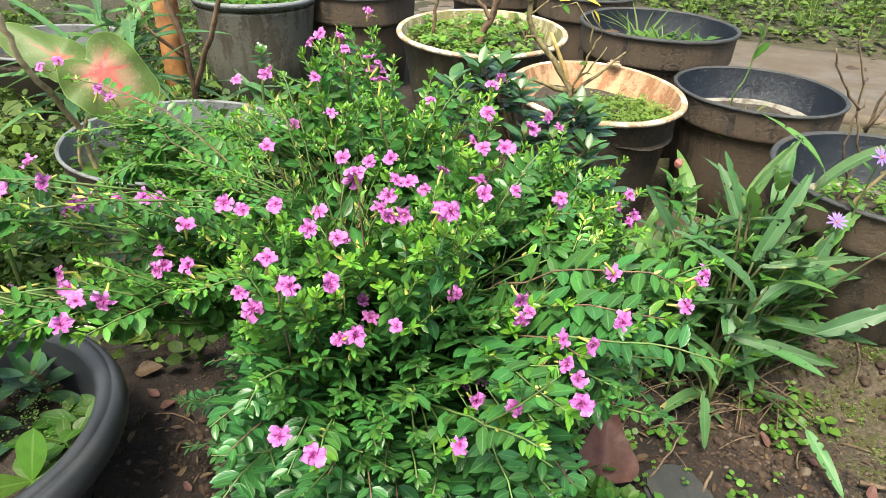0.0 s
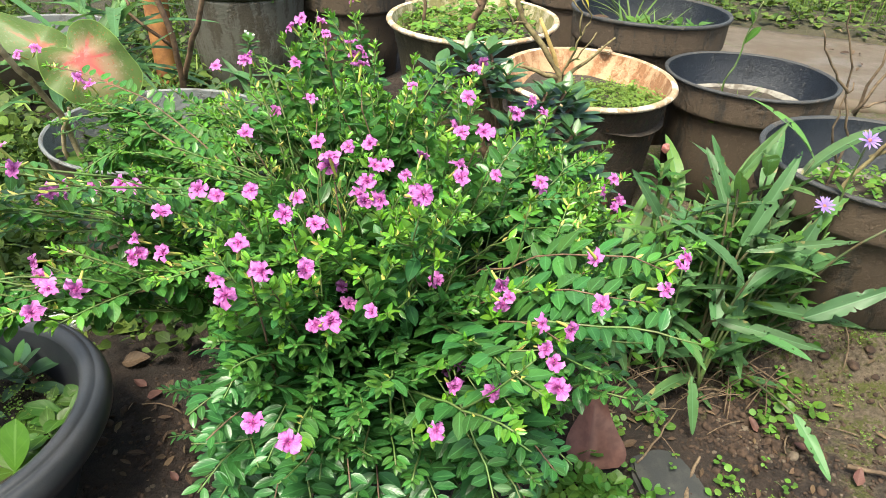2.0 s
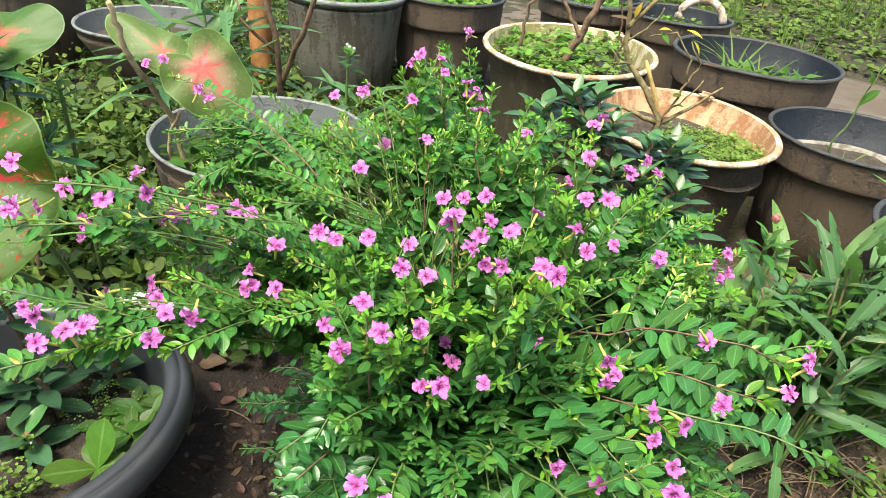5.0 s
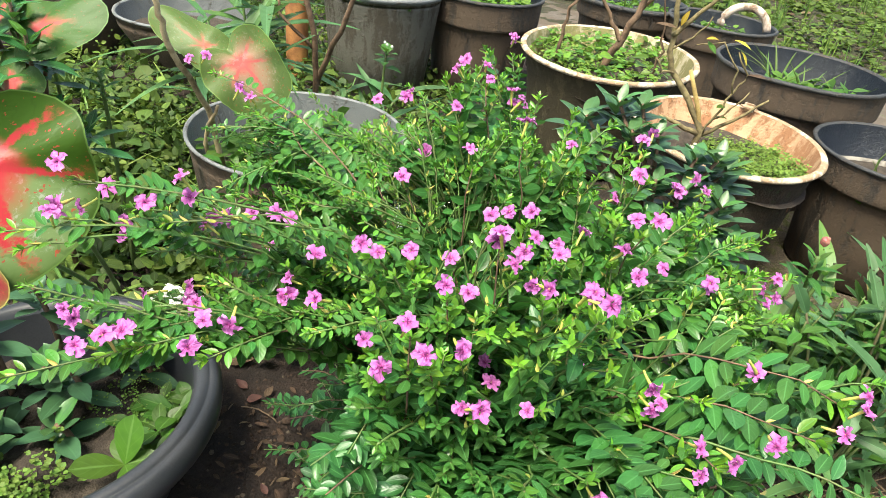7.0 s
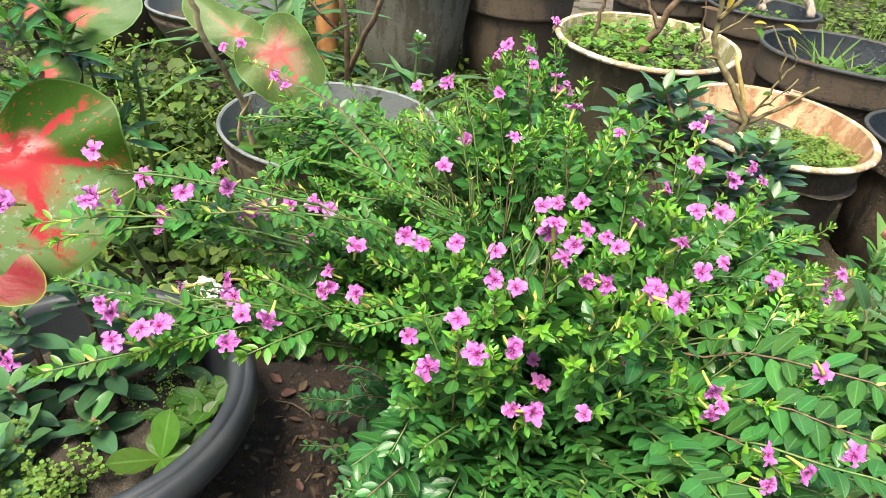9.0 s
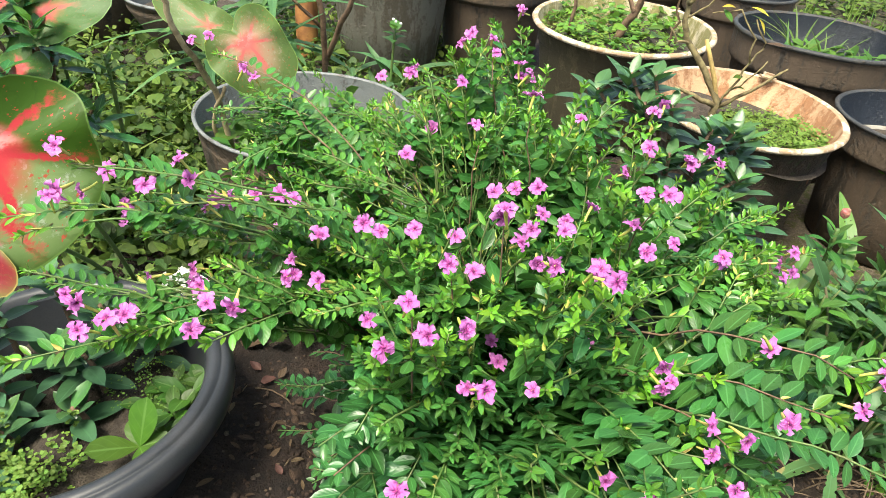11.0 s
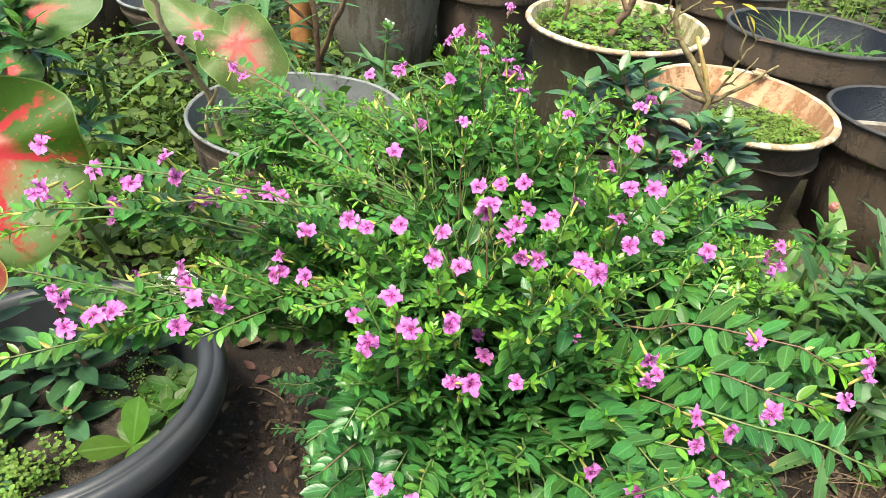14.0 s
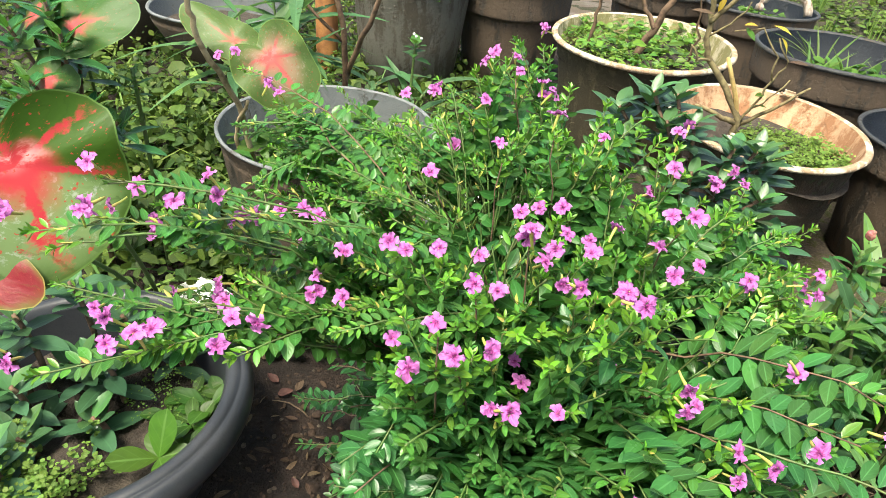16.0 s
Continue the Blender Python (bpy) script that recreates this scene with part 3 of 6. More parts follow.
def tub(label, at, r, h, soil, squash, turn, mats, lip, depth):
    """An old enamel basin with a thick rolled rim on a narrow foot."""
    out, rim, inner = mats
    base = thing("basin", label, "basin", (at[0], at[1], 0.0), "old enamel basins")
    base.rotation_euler = (0, 0, turn)
    seed, n = at[0] * 5, 72
    k = 0.95
    a = [(0.001, 0), (r * 0.74, 0), (r * 0.76, 0.01), (r * 0.79, h * 0.3), (r * 0.825, h * 0.5), (r * 0.865, h * 0.7), (r * 0.91, h * 0.88), (r * k, h - lip)]
    b = [(r * k, h - lip), (r * k + lip * 0.7, h - lip * 0.9), (r * k + lip * 1.1, h - lip * 0.4), (r * k + lip * 0.8, h + lip * 0.05), (r * k, h + lip * 0.12), (r * k - lip * 0.5, h - lip * 0.1)]
    c = [(r * k - lip * 0.5, h - lip * 0.1), (r * 0.90, h - depth * 0.15), (r * 0.82, h - depth * 0.5), (r * 0.70, h - depth * 0.8)]
    part("body", lathe("body", a, n, squash, 0.008, seed), out, base)
    part("rim", lathe("rim", b, n, squash, 0.008, seed), rim, base, "chipped white rolled rim")
    part("inside", lathe("inside", c, n, squash, 0.008, seed), inner, base)
    me = lathe("soil", [(0.001, soil + 0.012), (r * 0.3, soil + 0.01), (r * 0.6, soil + 0.004), (r * 0.88, soil - 0.004)], 40, squash, 0.15, seed)
    part("soil", me, POTSOIL, base, "dark soil with creeping weeds")
    return base


tub1 = tub("old basin, rust-stained inside, chipped white rim, a small tree in it", (0.400, 1.598), 0.255, 0.315, 0.248, (0.85, 1.0), 0.0, (MOSSWALL, ENAMEL, RUST), 0.0115, 0.15)
tub2 = tub("old cream basin with white rim, overgrown with weeds", (0.145, 2.15), 0.335, 0.325, 0.265, (0.82, 0.98), -0.15, (SLIME, ENAMEL, CREAM), 0.0135, 0.24)
# the broken lug on each basin's rim
for host, a, r in ((tub1, 1.15, 0.222), (tub1, -2.1, 0.19), (tub2, 1.1, 0.31)):
    bm = bmesh.new()
    bmesh.ops.create_cube(bm, size=1.0)
    bmesh.ops.scale(bm, vec=(0.042, 0.022, 0.02), verts=bm.verts)
    bmesh.ops.bevel(bm, geom=list(bm.edges), offset=0.008, segments=3, affect="EDGES")
    part("lug", bm, ENAMEL, host, "broken pale lug on the rim", at=pose(r * math.cos(a), r * math.sin(a), 0.322, 0, 0, math.degrees(a) + 80))


def near_pot():
    base = thing("plant_pot", "glossy black plastic pot with a thick rolled rim, full of seedlings", "plant pot", (-0.605, 0.568, 0.0), "plastic plant pots")
    r, h = 0.203, 0.182
    part("body", lathe("body", [(0.001, 0), (0.14, 0), (0.146, 0.008), (0.178, 0.09), (0.196, h - 0.05)], 80), GLOSS, base)
    part("rim", lathe("rim", [(0.196, h - 0.05), (r + 0.010, h - 0.047), (r + 0.0165, h - 0.036), (r + 0.017, h - 0.024), (r + 0.012, h - 0.010), (r + 0.0035, h - 0.0015), (r + 0.0022, h - 0.0040), (r + 0.0008, h - 0.0005), (r - 0.007, h + 0.0025), (r - 0.015, h - 0.001), (r - 0.020, h - 0.012)], 96), GLOSS, base, "thick rolled black rim with a moulding seam")
    part("inside", lathe("inside", [(r - 0.020, h - 0.012), (0.174, 0.10), (0.158, 0.07)], 80), GLOSS, base)
    part("soil", lathe("soil", [(0.001, 0.112), (0.08, 0.115), (0.13, 0.105), (0.168, 0.10)], 48, wobble=0.12), POTSOIL, base, "dark damp potting soil")


near_pot()

# ---- the flowering shrub ----
shrub = thing("flowering_shrub", "bushy cuphea shrub with glossy leaves and pink-magenta flowers", "shrub", (-0.06, 0.70, 0.0))
ROOT = Vector((-0.06, 0.70, 0.0))
# where the flowering shoots end, by the side of the shrub
LEFT_TIPS = ((-0.415, 0.469, 0.576), (-0.407, 0.511, 0.536), (-0.359, 0.487, 0.542), (-0.331, 0.510, 0.542), (-0.315, 0.547, 0.504), (-0.388, 0.500, 0.511), (-0.395, 0.505, 0.493), (-0.416, 0.460, 0.542),
             (-0.456, 0.420, 0.550), (-0.314, 0.641, 0.417), (-0.278, 0.600, 0.482), (-0.303, 0.620, 0.472), (-0.253, 0.514, 0.453), (-0.217, 0.501, 0.466), (-0.235, 0.550, 0.478), (-0.252, 0.568, 0.367),
             (-0.335, 0.500, 0.454), (-0.325, 0.490, 0.445), (-0.302, 0.460, 0.454), (-0.279, 0.460, 0.455), (-0.381, 0.500, 0.434), (-0.347, 0.587, 0.343), (-0.296, 0.421, 0.458), (-0.346, 0.415, 0.466),
             (-0.357, 0.408, 0.466), (-0.369, 0.391, 0.466), (-0.381, 0.410, 0.474), (-0.431, 0.360, 0.458))
MID_TIPS = ((-0.183, 0.519, 0.522), (-0.143, 0.538, 0.512), (-0.112, 0.583, 0.482), (-0.105, 0.496, 0.511), (-0.088, 0.537, 0.479), (-0.080, 0.536, 0.562), (-0.068, 0.528, 0.551), (-0.043, 0.596, 0.496),
            (-0.051, 0.587, 0.484), (0.008, 0.480, 0.541), (0.014, 0.431, 0.567), (-0.023, 0.490, 0.531), (0.045, 0.515, 0.542), (-0.164, 0.469, 0.461), (-0.104, 0.407, 0.512), (-0.138, 0.417, 0.483), (-0.121, 0.416, 0.531),
            (-0.082, 0.448, 0.488), (-0.059, 0.423, 0.455), (-0.053, 0.489, 0.422), (0.029, 0.576, 0.390), (0.048, 0.606, 0.511), (0.010, 0.635, 0.508), (-0.008, 0.670, 0.468), (-0.043, 0.632, 0.521))
RIGHT_TIPS = ((0.089, 0.517, 0.429), (0.091, 0.506, 0.414), (0.119, 0.454, 0.432), (0.142, 0.440, 0.439), (0.050, 0.481, 0.362), (0.001, 0.514, 0.309), (0.192, 0.571, 0.427), (0.262, 0.752, 0.402), (0.131, 0.598, 0.499),
              (0.070, 0.608, 0.546), (0.117, 0.360, 0.448), (0.072, 0.385, 0.417), (0.042, 0.405, 0.403), (0.266, 0.531, 0.455), (0.233, 0.482, 0.452), (0.230, 0.718, 0.431), (0.029, 0.369, 0.391), (-0.085, 0.352, 0.393))
BACK_TIPS = ((-0.122, 0.739, 0.529), (-0.186, 0.685, 0.506), (-0.185, 0.820, 0.480), (-0.064, 0.759, 0.564), (-0.006, 0.824, 0.519), (0.069, 0.788, 0.554), (0.126, 0.790, 0.499), (0.164, 0.817, 0.492), (0.058, 0.694, 0.552),
             (0.046, 0.728, 0.504), (-0.450, 0.860, 0.505), (-0.430, 0.850, 0.500), (-0.500, 0.870, 0.540), (-0.245, 0.800, 0.545), (-0.215, 0.817, 0.547), (-0.150, 0.809, 0.549), (-0.160, 0.853, 0.583), (-0.155, 0.896, 0.583), (-0.127, 0.873, 0.586),
             (-0.104, 1.036, 0.581), (-0.090, 0.870, 0.560), (-0.075, 0.860, 0.552))

LEAF_KINDS = [blade(1.0, (0.34, 0.37, 0.40, 0.42, 0.44, 0.46, 0.48, 0.52)[i], 6, 0.47, 0.72, RNG.uniform(0.25, 0.55), RNG.uniform(0.0, 0.26), 0.015, seed=i) for i in range(8)]
ALL_TIPS = [Vector(p) for tips in (LEFT_TIPS, MID_TIPS, RIGHT_TIPS, BACK_TIPS) for p in tips]
POT_ROOT = Vector((0.06, 0.90, 0.22))    # the stems that rise from the small black pot
CORE = Vector((-0.05, 0.72, 0.12))    # where the branches spread from
grown_leaves = []    # pose, kind, age, piece of its own
buds = Foliage()
BUD = blade(1.0, 0.34, 4, 0.35, 0.7, -0.8, 0.1)
side_stems = []
stem_points = []    # where side branches may start
flower_places = []


def canopy(x, y):
    """The height of the crown's upper side."""
    s = w = 0.0
    for p in ALL_TIPS:
        k = math.exp(-((p.x - x) ** 2 + (p.y - y) ** 2) / 0.007) + 1e-9
        s += k * p.z
        w += k
    return s / w


def view_gap(p):
    """Whether to drop a leaf that crosses the camera's view of tray or pot."""
    if 0.56 < p.y < 1.2 and -0.095 - 0.2 * (p.y - 0.08) < p.x < -0.08 and abs(p.z - 0.05 - 0.606 * (1.4 - p.y)) < 0.042:
        return RNG.random() < 0.80
    if 0.50 < p.y < 1.1 and -0.02 - 0.155 * p.y < p.x < 0.02 - 0.125 * p.y and abs(p.z - 0.80 + 0.54 * p.y) < 0.035:
        return RNG.random() < 0.85
    if -0.01 < p.x < 0.14 and 0.50 < p.y < 0.80 and abs(p.z - 0.285 - 0.64 * (0.80 - p.y)) < 0.035:
        return RNG.random() < 0.85
    return False


def put_leaf(m, kind, age, keep=False):
    if not view_gap(m.translation):
        grown_leaves.append((m, kind, age, keep))


def leaf_pair(p, t, left, n, leaf, style):
    """Two leaves that face each other at a node, in two even ranks; left: metres to the shoot's end."""
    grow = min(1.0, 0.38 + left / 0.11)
    # age mixes true youth with the depth tone painted in by habit()
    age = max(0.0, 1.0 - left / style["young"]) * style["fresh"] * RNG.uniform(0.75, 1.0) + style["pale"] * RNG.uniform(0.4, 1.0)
    kind = RNG.randrange(4) if age > 0.5 else RNG.randrange(3, 8)
    side = t.cross(Vector((0, 0, 1)))
    side = side.normalized() if side.length > 0.05 else Vector((1, 0, 0))
    steep = max(0.0, min(1.0, (abs(t.z) - 0.62) * 4))
    side = Matrix.Rotation((n % 2) * 1.5708 * steep + style["roll"] + RNG.gauss(0, 0.24), 3, t) @ side
    over = (Vector((0, 0, 1)) - t * t.z).normalized() if abs(t.z) < 0.97 else Vector((0, -1, 0))
    for sign in (1, -1):
        if RNG.random() < 0.07:
            continue
        d = side * sign + t * (style["sweep"] + 0.9 * max(0.0, 1 - left / 0.025)) + over * (style["lift"] + RNG.gauss(0, 0.14)) + shake(0.10)
        up = over + side * sign * (-0.25 + RNG.gauss(0, 0.12)) + shake(0.07)
        put_leaf(aim(p + side * sign * 0.0015, d, up, leaf * grow * RNG.uniform(0.78, 1.12)), kind, min(1.0, age), style["keep"])
    if left < 0.05 and RNG.random() < style["buds"]:
        buds.add(BUD, aim(p, t + side * RNG.choice((-0.7, 0.7)) + over * 0.5 + shake(0.2), shake(1), RNG.uniform(0.006, 0.012)), 1.0)
    return side, (0.25 + 0.80 * grow) * RNG.uniform(0.92, 1.10)


def star(p, t, size, style):
    """The tuft of young leaves that ends a shoot."""
    side = t.orthogonal().normalized()
    a0 = RNG.uniform(0, 6.28)
    for i in range(6):
        out = Matrix.Rotation(a0 + i * 2.4, 3, t) @ side
        put_leaf(aim(p - t * 0.0014 * i, t * (1.3 - 0.17 * i) + out * 0.75, t + Vector((0, 0, 0.4)), size * (0.65 + 0.09 * i)), RNG.randrange(4), style["fresh"] * RNG.uniform(0.6, 1.0))


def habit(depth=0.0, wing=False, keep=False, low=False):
    """How a shoot's leaves stand and how light their colour is; depth: metres under the crown's upper side."""
    # young tips are lighter; deeper leaves get darker colour, painting in the crown's shade
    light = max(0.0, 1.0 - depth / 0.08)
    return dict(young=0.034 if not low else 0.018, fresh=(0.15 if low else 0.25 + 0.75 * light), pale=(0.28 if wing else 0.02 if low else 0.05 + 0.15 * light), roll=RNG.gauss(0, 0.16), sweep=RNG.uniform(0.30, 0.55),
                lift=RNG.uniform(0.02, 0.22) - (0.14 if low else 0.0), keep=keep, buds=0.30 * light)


def leafy(pts, leaf, gap, style, first, twigs=0.0, end=True):
    """Leaves in pairs along a stem."""
    runs = [0.0]
    for p, q in zip(pts, pts[1:]):
        runs.append(runs[-1] + (q - p).length)
    total, s, n = runs[-1], runs[-1] * first, 0
    while s < total - 0.002:
        i = max(j for j in range(len(runs) - 1) if runs[j] <= s)
        p = pts[i].lerp(pts[i + 1], (s - runs[i]) / (runs[i + 1] - runs[i] + 1e-9))
        t = (pts[i + 1] - pts[i]).normalized()
        side, g = leaf_pair(p, t, total - s, n, leaf, style)
        if twigs and s > total * 0.5 and total - s > 0.04 and RNG.random() < twigs:
            way = (side * RNG.choice((-0.75, 0.75)) + t * 0.9 + Vector((0, 0, 0.25))).normalized()
            long = RNG.uniform(0.03, 0.075)
            twig_pts = bend(p, p + way * long * 0.5, p + way * long + Vector((0, 0, long * 0.2)), 4)
            side_stems.append((twig_pts, 0.0010))
            leafy(twig_pts, leaf * 0.82, gap * 0.9, style, 0.2)
        s += gap * g
        n += 1
    if end and style["fresh"] > 0.2:
        star(pts[-1], (pts[-1] - pts[-2]).normalized(), leaf * 0.46, style)


def outward(p):
    v = (Vector(p) - CORE).normalized()
    if p[0] < -0.2:
        v = (v + Vector((-0.8, -0.2, -0.1))).normalized()
    return v


def branch_from(tip):
    """The point of an older stem from which a side branch would reach tip in the crown's own flow."""
    tip = Vector(tip)
    out, best, top = outward(tip), None, 0.35
    for p in stem_points:
        d = tip - p
        L = d.length
        if 0.05 < L < 0.17:
            score = d.dot(out) / L + RNG.random() * 0.25
            if score > top:
                best, top = p, score
    return best


def main_shoot(tip, leaf, gap, style, rise=None, first=0.34, twigs=0.10, root=ROOT):
    """A long shoot from the root that arches out to its tip."""
    tip = Vector(tip)
    flat = Vector((tip.x - root.x, tip.y - root.y, 0))
    a = root + Vector((RNG.gauss(0, 0.03), RNG.gauss(0, 0.03), 0.0))
    wide = root is ROOT and (tip.x < -0.17 or flat.length > 0.30)
    if root is not ROOT:
        first = 0.22
    if rise is not None or wide:
        b = a + flat * RNG.uniform(0.18, 0.36)
        b.z = rise if rise is not None else tip.z * RNG.uniform(0.92, 1.06)
    else:
        b = a + flat * RNG.uniform(0.60, 0.95)
        b.z = tip.z * RNG.uniform(0.45, 0.70)
    pts = bend(a, b, tip, 14)
    for i in range(3, 14):
        pts[i] += shake(0.0025)
    stem_points.extend(pts[5:13])
    part("stem", tube("stem", pts, (0.0016 if tip.x < -0.2 else 0.0024, 0.0007), 5), STEM if RNG.random() < 0.7 else WOOD, shrub, at=Matrix.Translation(-shrub.location))
    leafy(pts, leaf, gap, style, max(first, 0.5) if wide and rise is None else first, twigs)


def side_shoot(tip, start, leaf, gap, style, twigs=0.05):
    """A shorter shoot off an older stem."""
    tip, a = Vector(tip), Vector(start)
    L = (tip - a).length
    pts = bend(a, a.lerp(tip, 0.5) + Vector((0, 0, RNG.uniform(0.02, 0.16) * L)), tip, 7)
    for i in range(2, 7):
        pts[i] += shake(0.0012)
    side_stems.append((pts, 0.0013))
    leafy(pts, leaf, gap, style, 0.10, twigs)


def flower_mesh(seed):
    """Six crinkled petals, the upper two larger."""
    rnd = random.Random(seed)
    f = Foliage()
    for i in range(6):
        L = rnd.uniform(0.0088, 0.0108) * (1.14 if i < 2 else 0.96)
        g = blade(L, L * rnd.uniform(0.72, 0.90), 6, 0.66, 0.5, rnd.uniform(-0.4, 0.4), rnd.uniform(-0.15, 0.5), 0.24, 0.30, 5, base=0.16, seed=seed * 7 + i)
        a = math.radians(60 * i + rnd.uniform(-9, 9))
        f.add(g, aim((0, 0, 0.001), (math.cos(a), math.sin(a), rnd.uniform(0.05, 0.5)), (0, 0, 1)), 0.0, rnd.random())
    for i in range(5):
        a = rnd.uniform(0, 6.28)
        f.add(blade(0.005, 0.0008, 3, 0.5, 0.4, 0.1, 0.2), aim((0, 0, 0.001), (math.cos(a) * 0.5, math.sin(a) * 0.5, 1), (1, 0, 0)), 0.0, 0.0)
    me = f.mesh("flower")
    me.materials.append(PINK)
    return me


FLOWERS = [flower_mesh(i) for i in range(9)]
CALYX_MESH = tube("calyx", bend((0.004, 0, -0.019), (0.0008, 0, -0.010), (0, 0, 0.001), 6), (0.0011, 0.0019), 8)
CALYX_MESH.materials.append(CALYX)
CENTRE = Vector((-0.06, 0.62, 0.36))


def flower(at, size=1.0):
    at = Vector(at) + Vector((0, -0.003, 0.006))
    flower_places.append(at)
    # the faces lean up and toward the camera's side
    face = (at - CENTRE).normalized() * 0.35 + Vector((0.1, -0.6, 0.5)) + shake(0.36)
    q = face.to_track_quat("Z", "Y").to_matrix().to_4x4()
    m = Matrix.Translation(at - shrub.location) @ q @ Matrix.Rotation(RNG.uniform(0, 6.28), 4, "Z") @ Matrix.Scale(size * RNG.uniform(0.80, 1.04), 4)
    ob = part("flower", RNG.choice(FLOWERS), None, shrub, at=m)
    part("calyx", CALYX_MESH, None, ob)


for p in ALL_TIPS:
    near, wing = p.y < 0.47 and p.x > -0.2, p.x < -0.2
    end = p - Vector((p.x - ROOT.x, p.y - ROOT.y, 0)).normalized() * 0.008 - Vector((0, 0, 0.016))
    right = p.x > 0.06 and p.y < 0.56
    main_shoot(end, (0.024 if p.y < 0.43 else 0.0185) if wing else 0.025 if p.y > 0.68 else 0.036 if right else 0.029, 0.0088 if wing else 0.0140 if right else 0.0108, habit(0.0, wing, near), twigs=0.05 if wing else 0.12, root=POT_ROOT if p.y > 0.66 and p.x > -0.3 else ROOT)
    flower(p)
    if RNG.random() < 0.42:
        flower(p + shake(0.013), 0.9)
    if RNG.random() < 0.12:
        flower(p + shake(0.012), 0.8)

# leafy side branches that fill the crown between and below the flowers
for i in range(680):
    p = RNG.choice(ALL_TIPS)
    q = RNG.choice([t for t in ALL_TIPS if (t - p).length < 0.22])
    tip = p.lerp(q, RNG.random()) + shake(0.022) - Vector((0, 0, RNG.uniform(0.015, 0.15)))
    wing = tip.x < -0.18
    if wing and (tip.z < 0.40 or tip.y < 0.50 and (tip.z < 0.45 or RNG.random() < 0.45)):
        continue
    start = branch_from(tip)
    if start is not None:
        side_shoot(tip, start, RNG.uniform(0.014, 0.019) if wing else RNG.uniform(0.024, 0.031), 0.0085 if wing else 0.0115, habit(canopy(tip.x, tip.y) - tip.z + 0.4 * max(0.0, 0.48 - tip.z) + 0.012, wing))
# leafy sprays over the far side and the far right of the shrub
for lo, hi, n in (((-0.25, 0.76, 0.475), (0.05, 0.92, 0.545), 50), ((-0.47, 0.72, 0.36), (-0.20, 0.97, 0.49), 130), ((-0.20, 0.72, 0.36), (0.05, 0.92, 0.49), 70), ((0.05, 0.66, 0.33), (0.27, 0.90, 0.435), 100)):
    for i in range(n):
        tip = Vector([RNG.uniform(u, v) for u, v in zip(lo, hi)])
        if lo[0] < -0.4 and tip.z > 0.48 - 0.35 * max(0.0, -0.30 - tip.x):
            continue
        start = branch_from(tip)
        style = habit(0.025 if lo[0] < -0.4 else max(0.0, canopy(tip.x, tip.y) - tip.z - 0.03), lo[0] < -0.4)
        if start is None and lo[0] > -0.4:
            continue
        if start is None or lo[0] < -0.4 and RNG.random() < 0.2:
            main_shoot(tip, RNG.uniform(0.019, 0.024), 0.0100, style, RNG.uniform(0.30, 0.42), 0.40, 0.30)
        else:
            side_shoot(tip, start, RNG.uniform(0.020, 0.025) if tip.x < 0 else RNG.uniform(0.024, 0.030), 0.0105, style, 0.08)
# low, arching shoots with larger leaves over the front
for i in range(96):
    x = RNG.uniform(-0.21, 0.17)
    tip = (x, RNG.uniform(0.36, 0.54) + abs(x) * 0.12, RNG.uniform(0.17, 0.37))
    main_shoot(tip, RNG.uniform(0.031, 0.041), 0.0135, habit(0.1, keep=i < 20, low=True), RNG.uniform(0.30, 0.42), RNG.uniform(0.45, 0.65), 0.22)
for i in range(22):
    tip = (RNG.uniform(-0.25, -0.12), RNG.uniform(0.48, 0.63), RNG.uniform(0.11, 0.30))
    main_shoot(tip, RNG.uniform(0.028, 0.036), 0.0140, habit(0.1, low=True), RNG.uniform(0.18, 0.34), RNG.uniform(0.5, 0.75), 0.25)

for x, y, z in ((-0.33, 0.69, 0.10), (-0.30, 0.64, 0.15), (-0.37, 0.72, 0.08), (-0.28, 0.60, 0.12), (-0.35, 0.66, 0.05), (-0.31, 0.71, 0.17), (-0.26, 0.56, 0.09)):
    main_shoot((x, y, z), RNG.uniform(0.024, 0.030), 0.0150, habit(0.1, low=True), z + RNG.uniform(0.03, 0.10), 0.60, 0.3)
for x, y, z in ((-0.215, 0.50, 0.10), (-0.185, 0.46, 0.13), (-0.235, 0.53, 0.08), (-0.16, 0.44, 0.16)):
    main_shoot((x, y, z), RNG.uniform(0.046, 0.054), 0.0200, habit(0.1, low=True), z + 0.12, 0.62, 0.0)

# leaves on the camera's side of each flower are dropped to keep it visible
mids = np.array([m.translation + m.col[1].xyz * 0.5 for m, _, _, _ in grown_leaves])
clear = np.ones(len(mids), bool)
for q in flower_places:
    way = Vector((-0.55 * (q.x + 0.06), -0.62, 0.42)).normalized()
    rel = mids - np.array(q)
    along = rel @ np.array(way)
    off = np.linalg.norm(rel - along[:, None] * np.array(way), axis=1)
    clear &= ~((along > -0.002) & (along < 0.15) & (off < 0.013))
leaves = Foliage()
leaf_bank, pieces = {}, 0
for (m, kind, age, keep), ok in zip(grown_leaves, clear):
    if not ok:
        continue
    if keep and pieces < 300:
        pieces += 1
        key = (kind, round(age * 2) / 2)
        if key not in leaf_bank:
            leaf_bank[key] = leaf_mesh("leaf", LEAF_KINDS[kind], key[1], 0.2 + 0.09 * kind)
            leaf_bank[key].materials.append(CUPHEA)
        part("leaf", leaf_bank[key], None, shrub, at=Matrix.Translation(-shrub.location) @ m)
    else:
        leaves.add(LEAF_KINDS[kind], m, age)
joined = bmesh.new()
for pts, r in side_stems:
    me = tube("t", pts, (r, r * 0.7), 4)
    joined.from_mesh(me)
    bpy.data.meshes.remove(me)
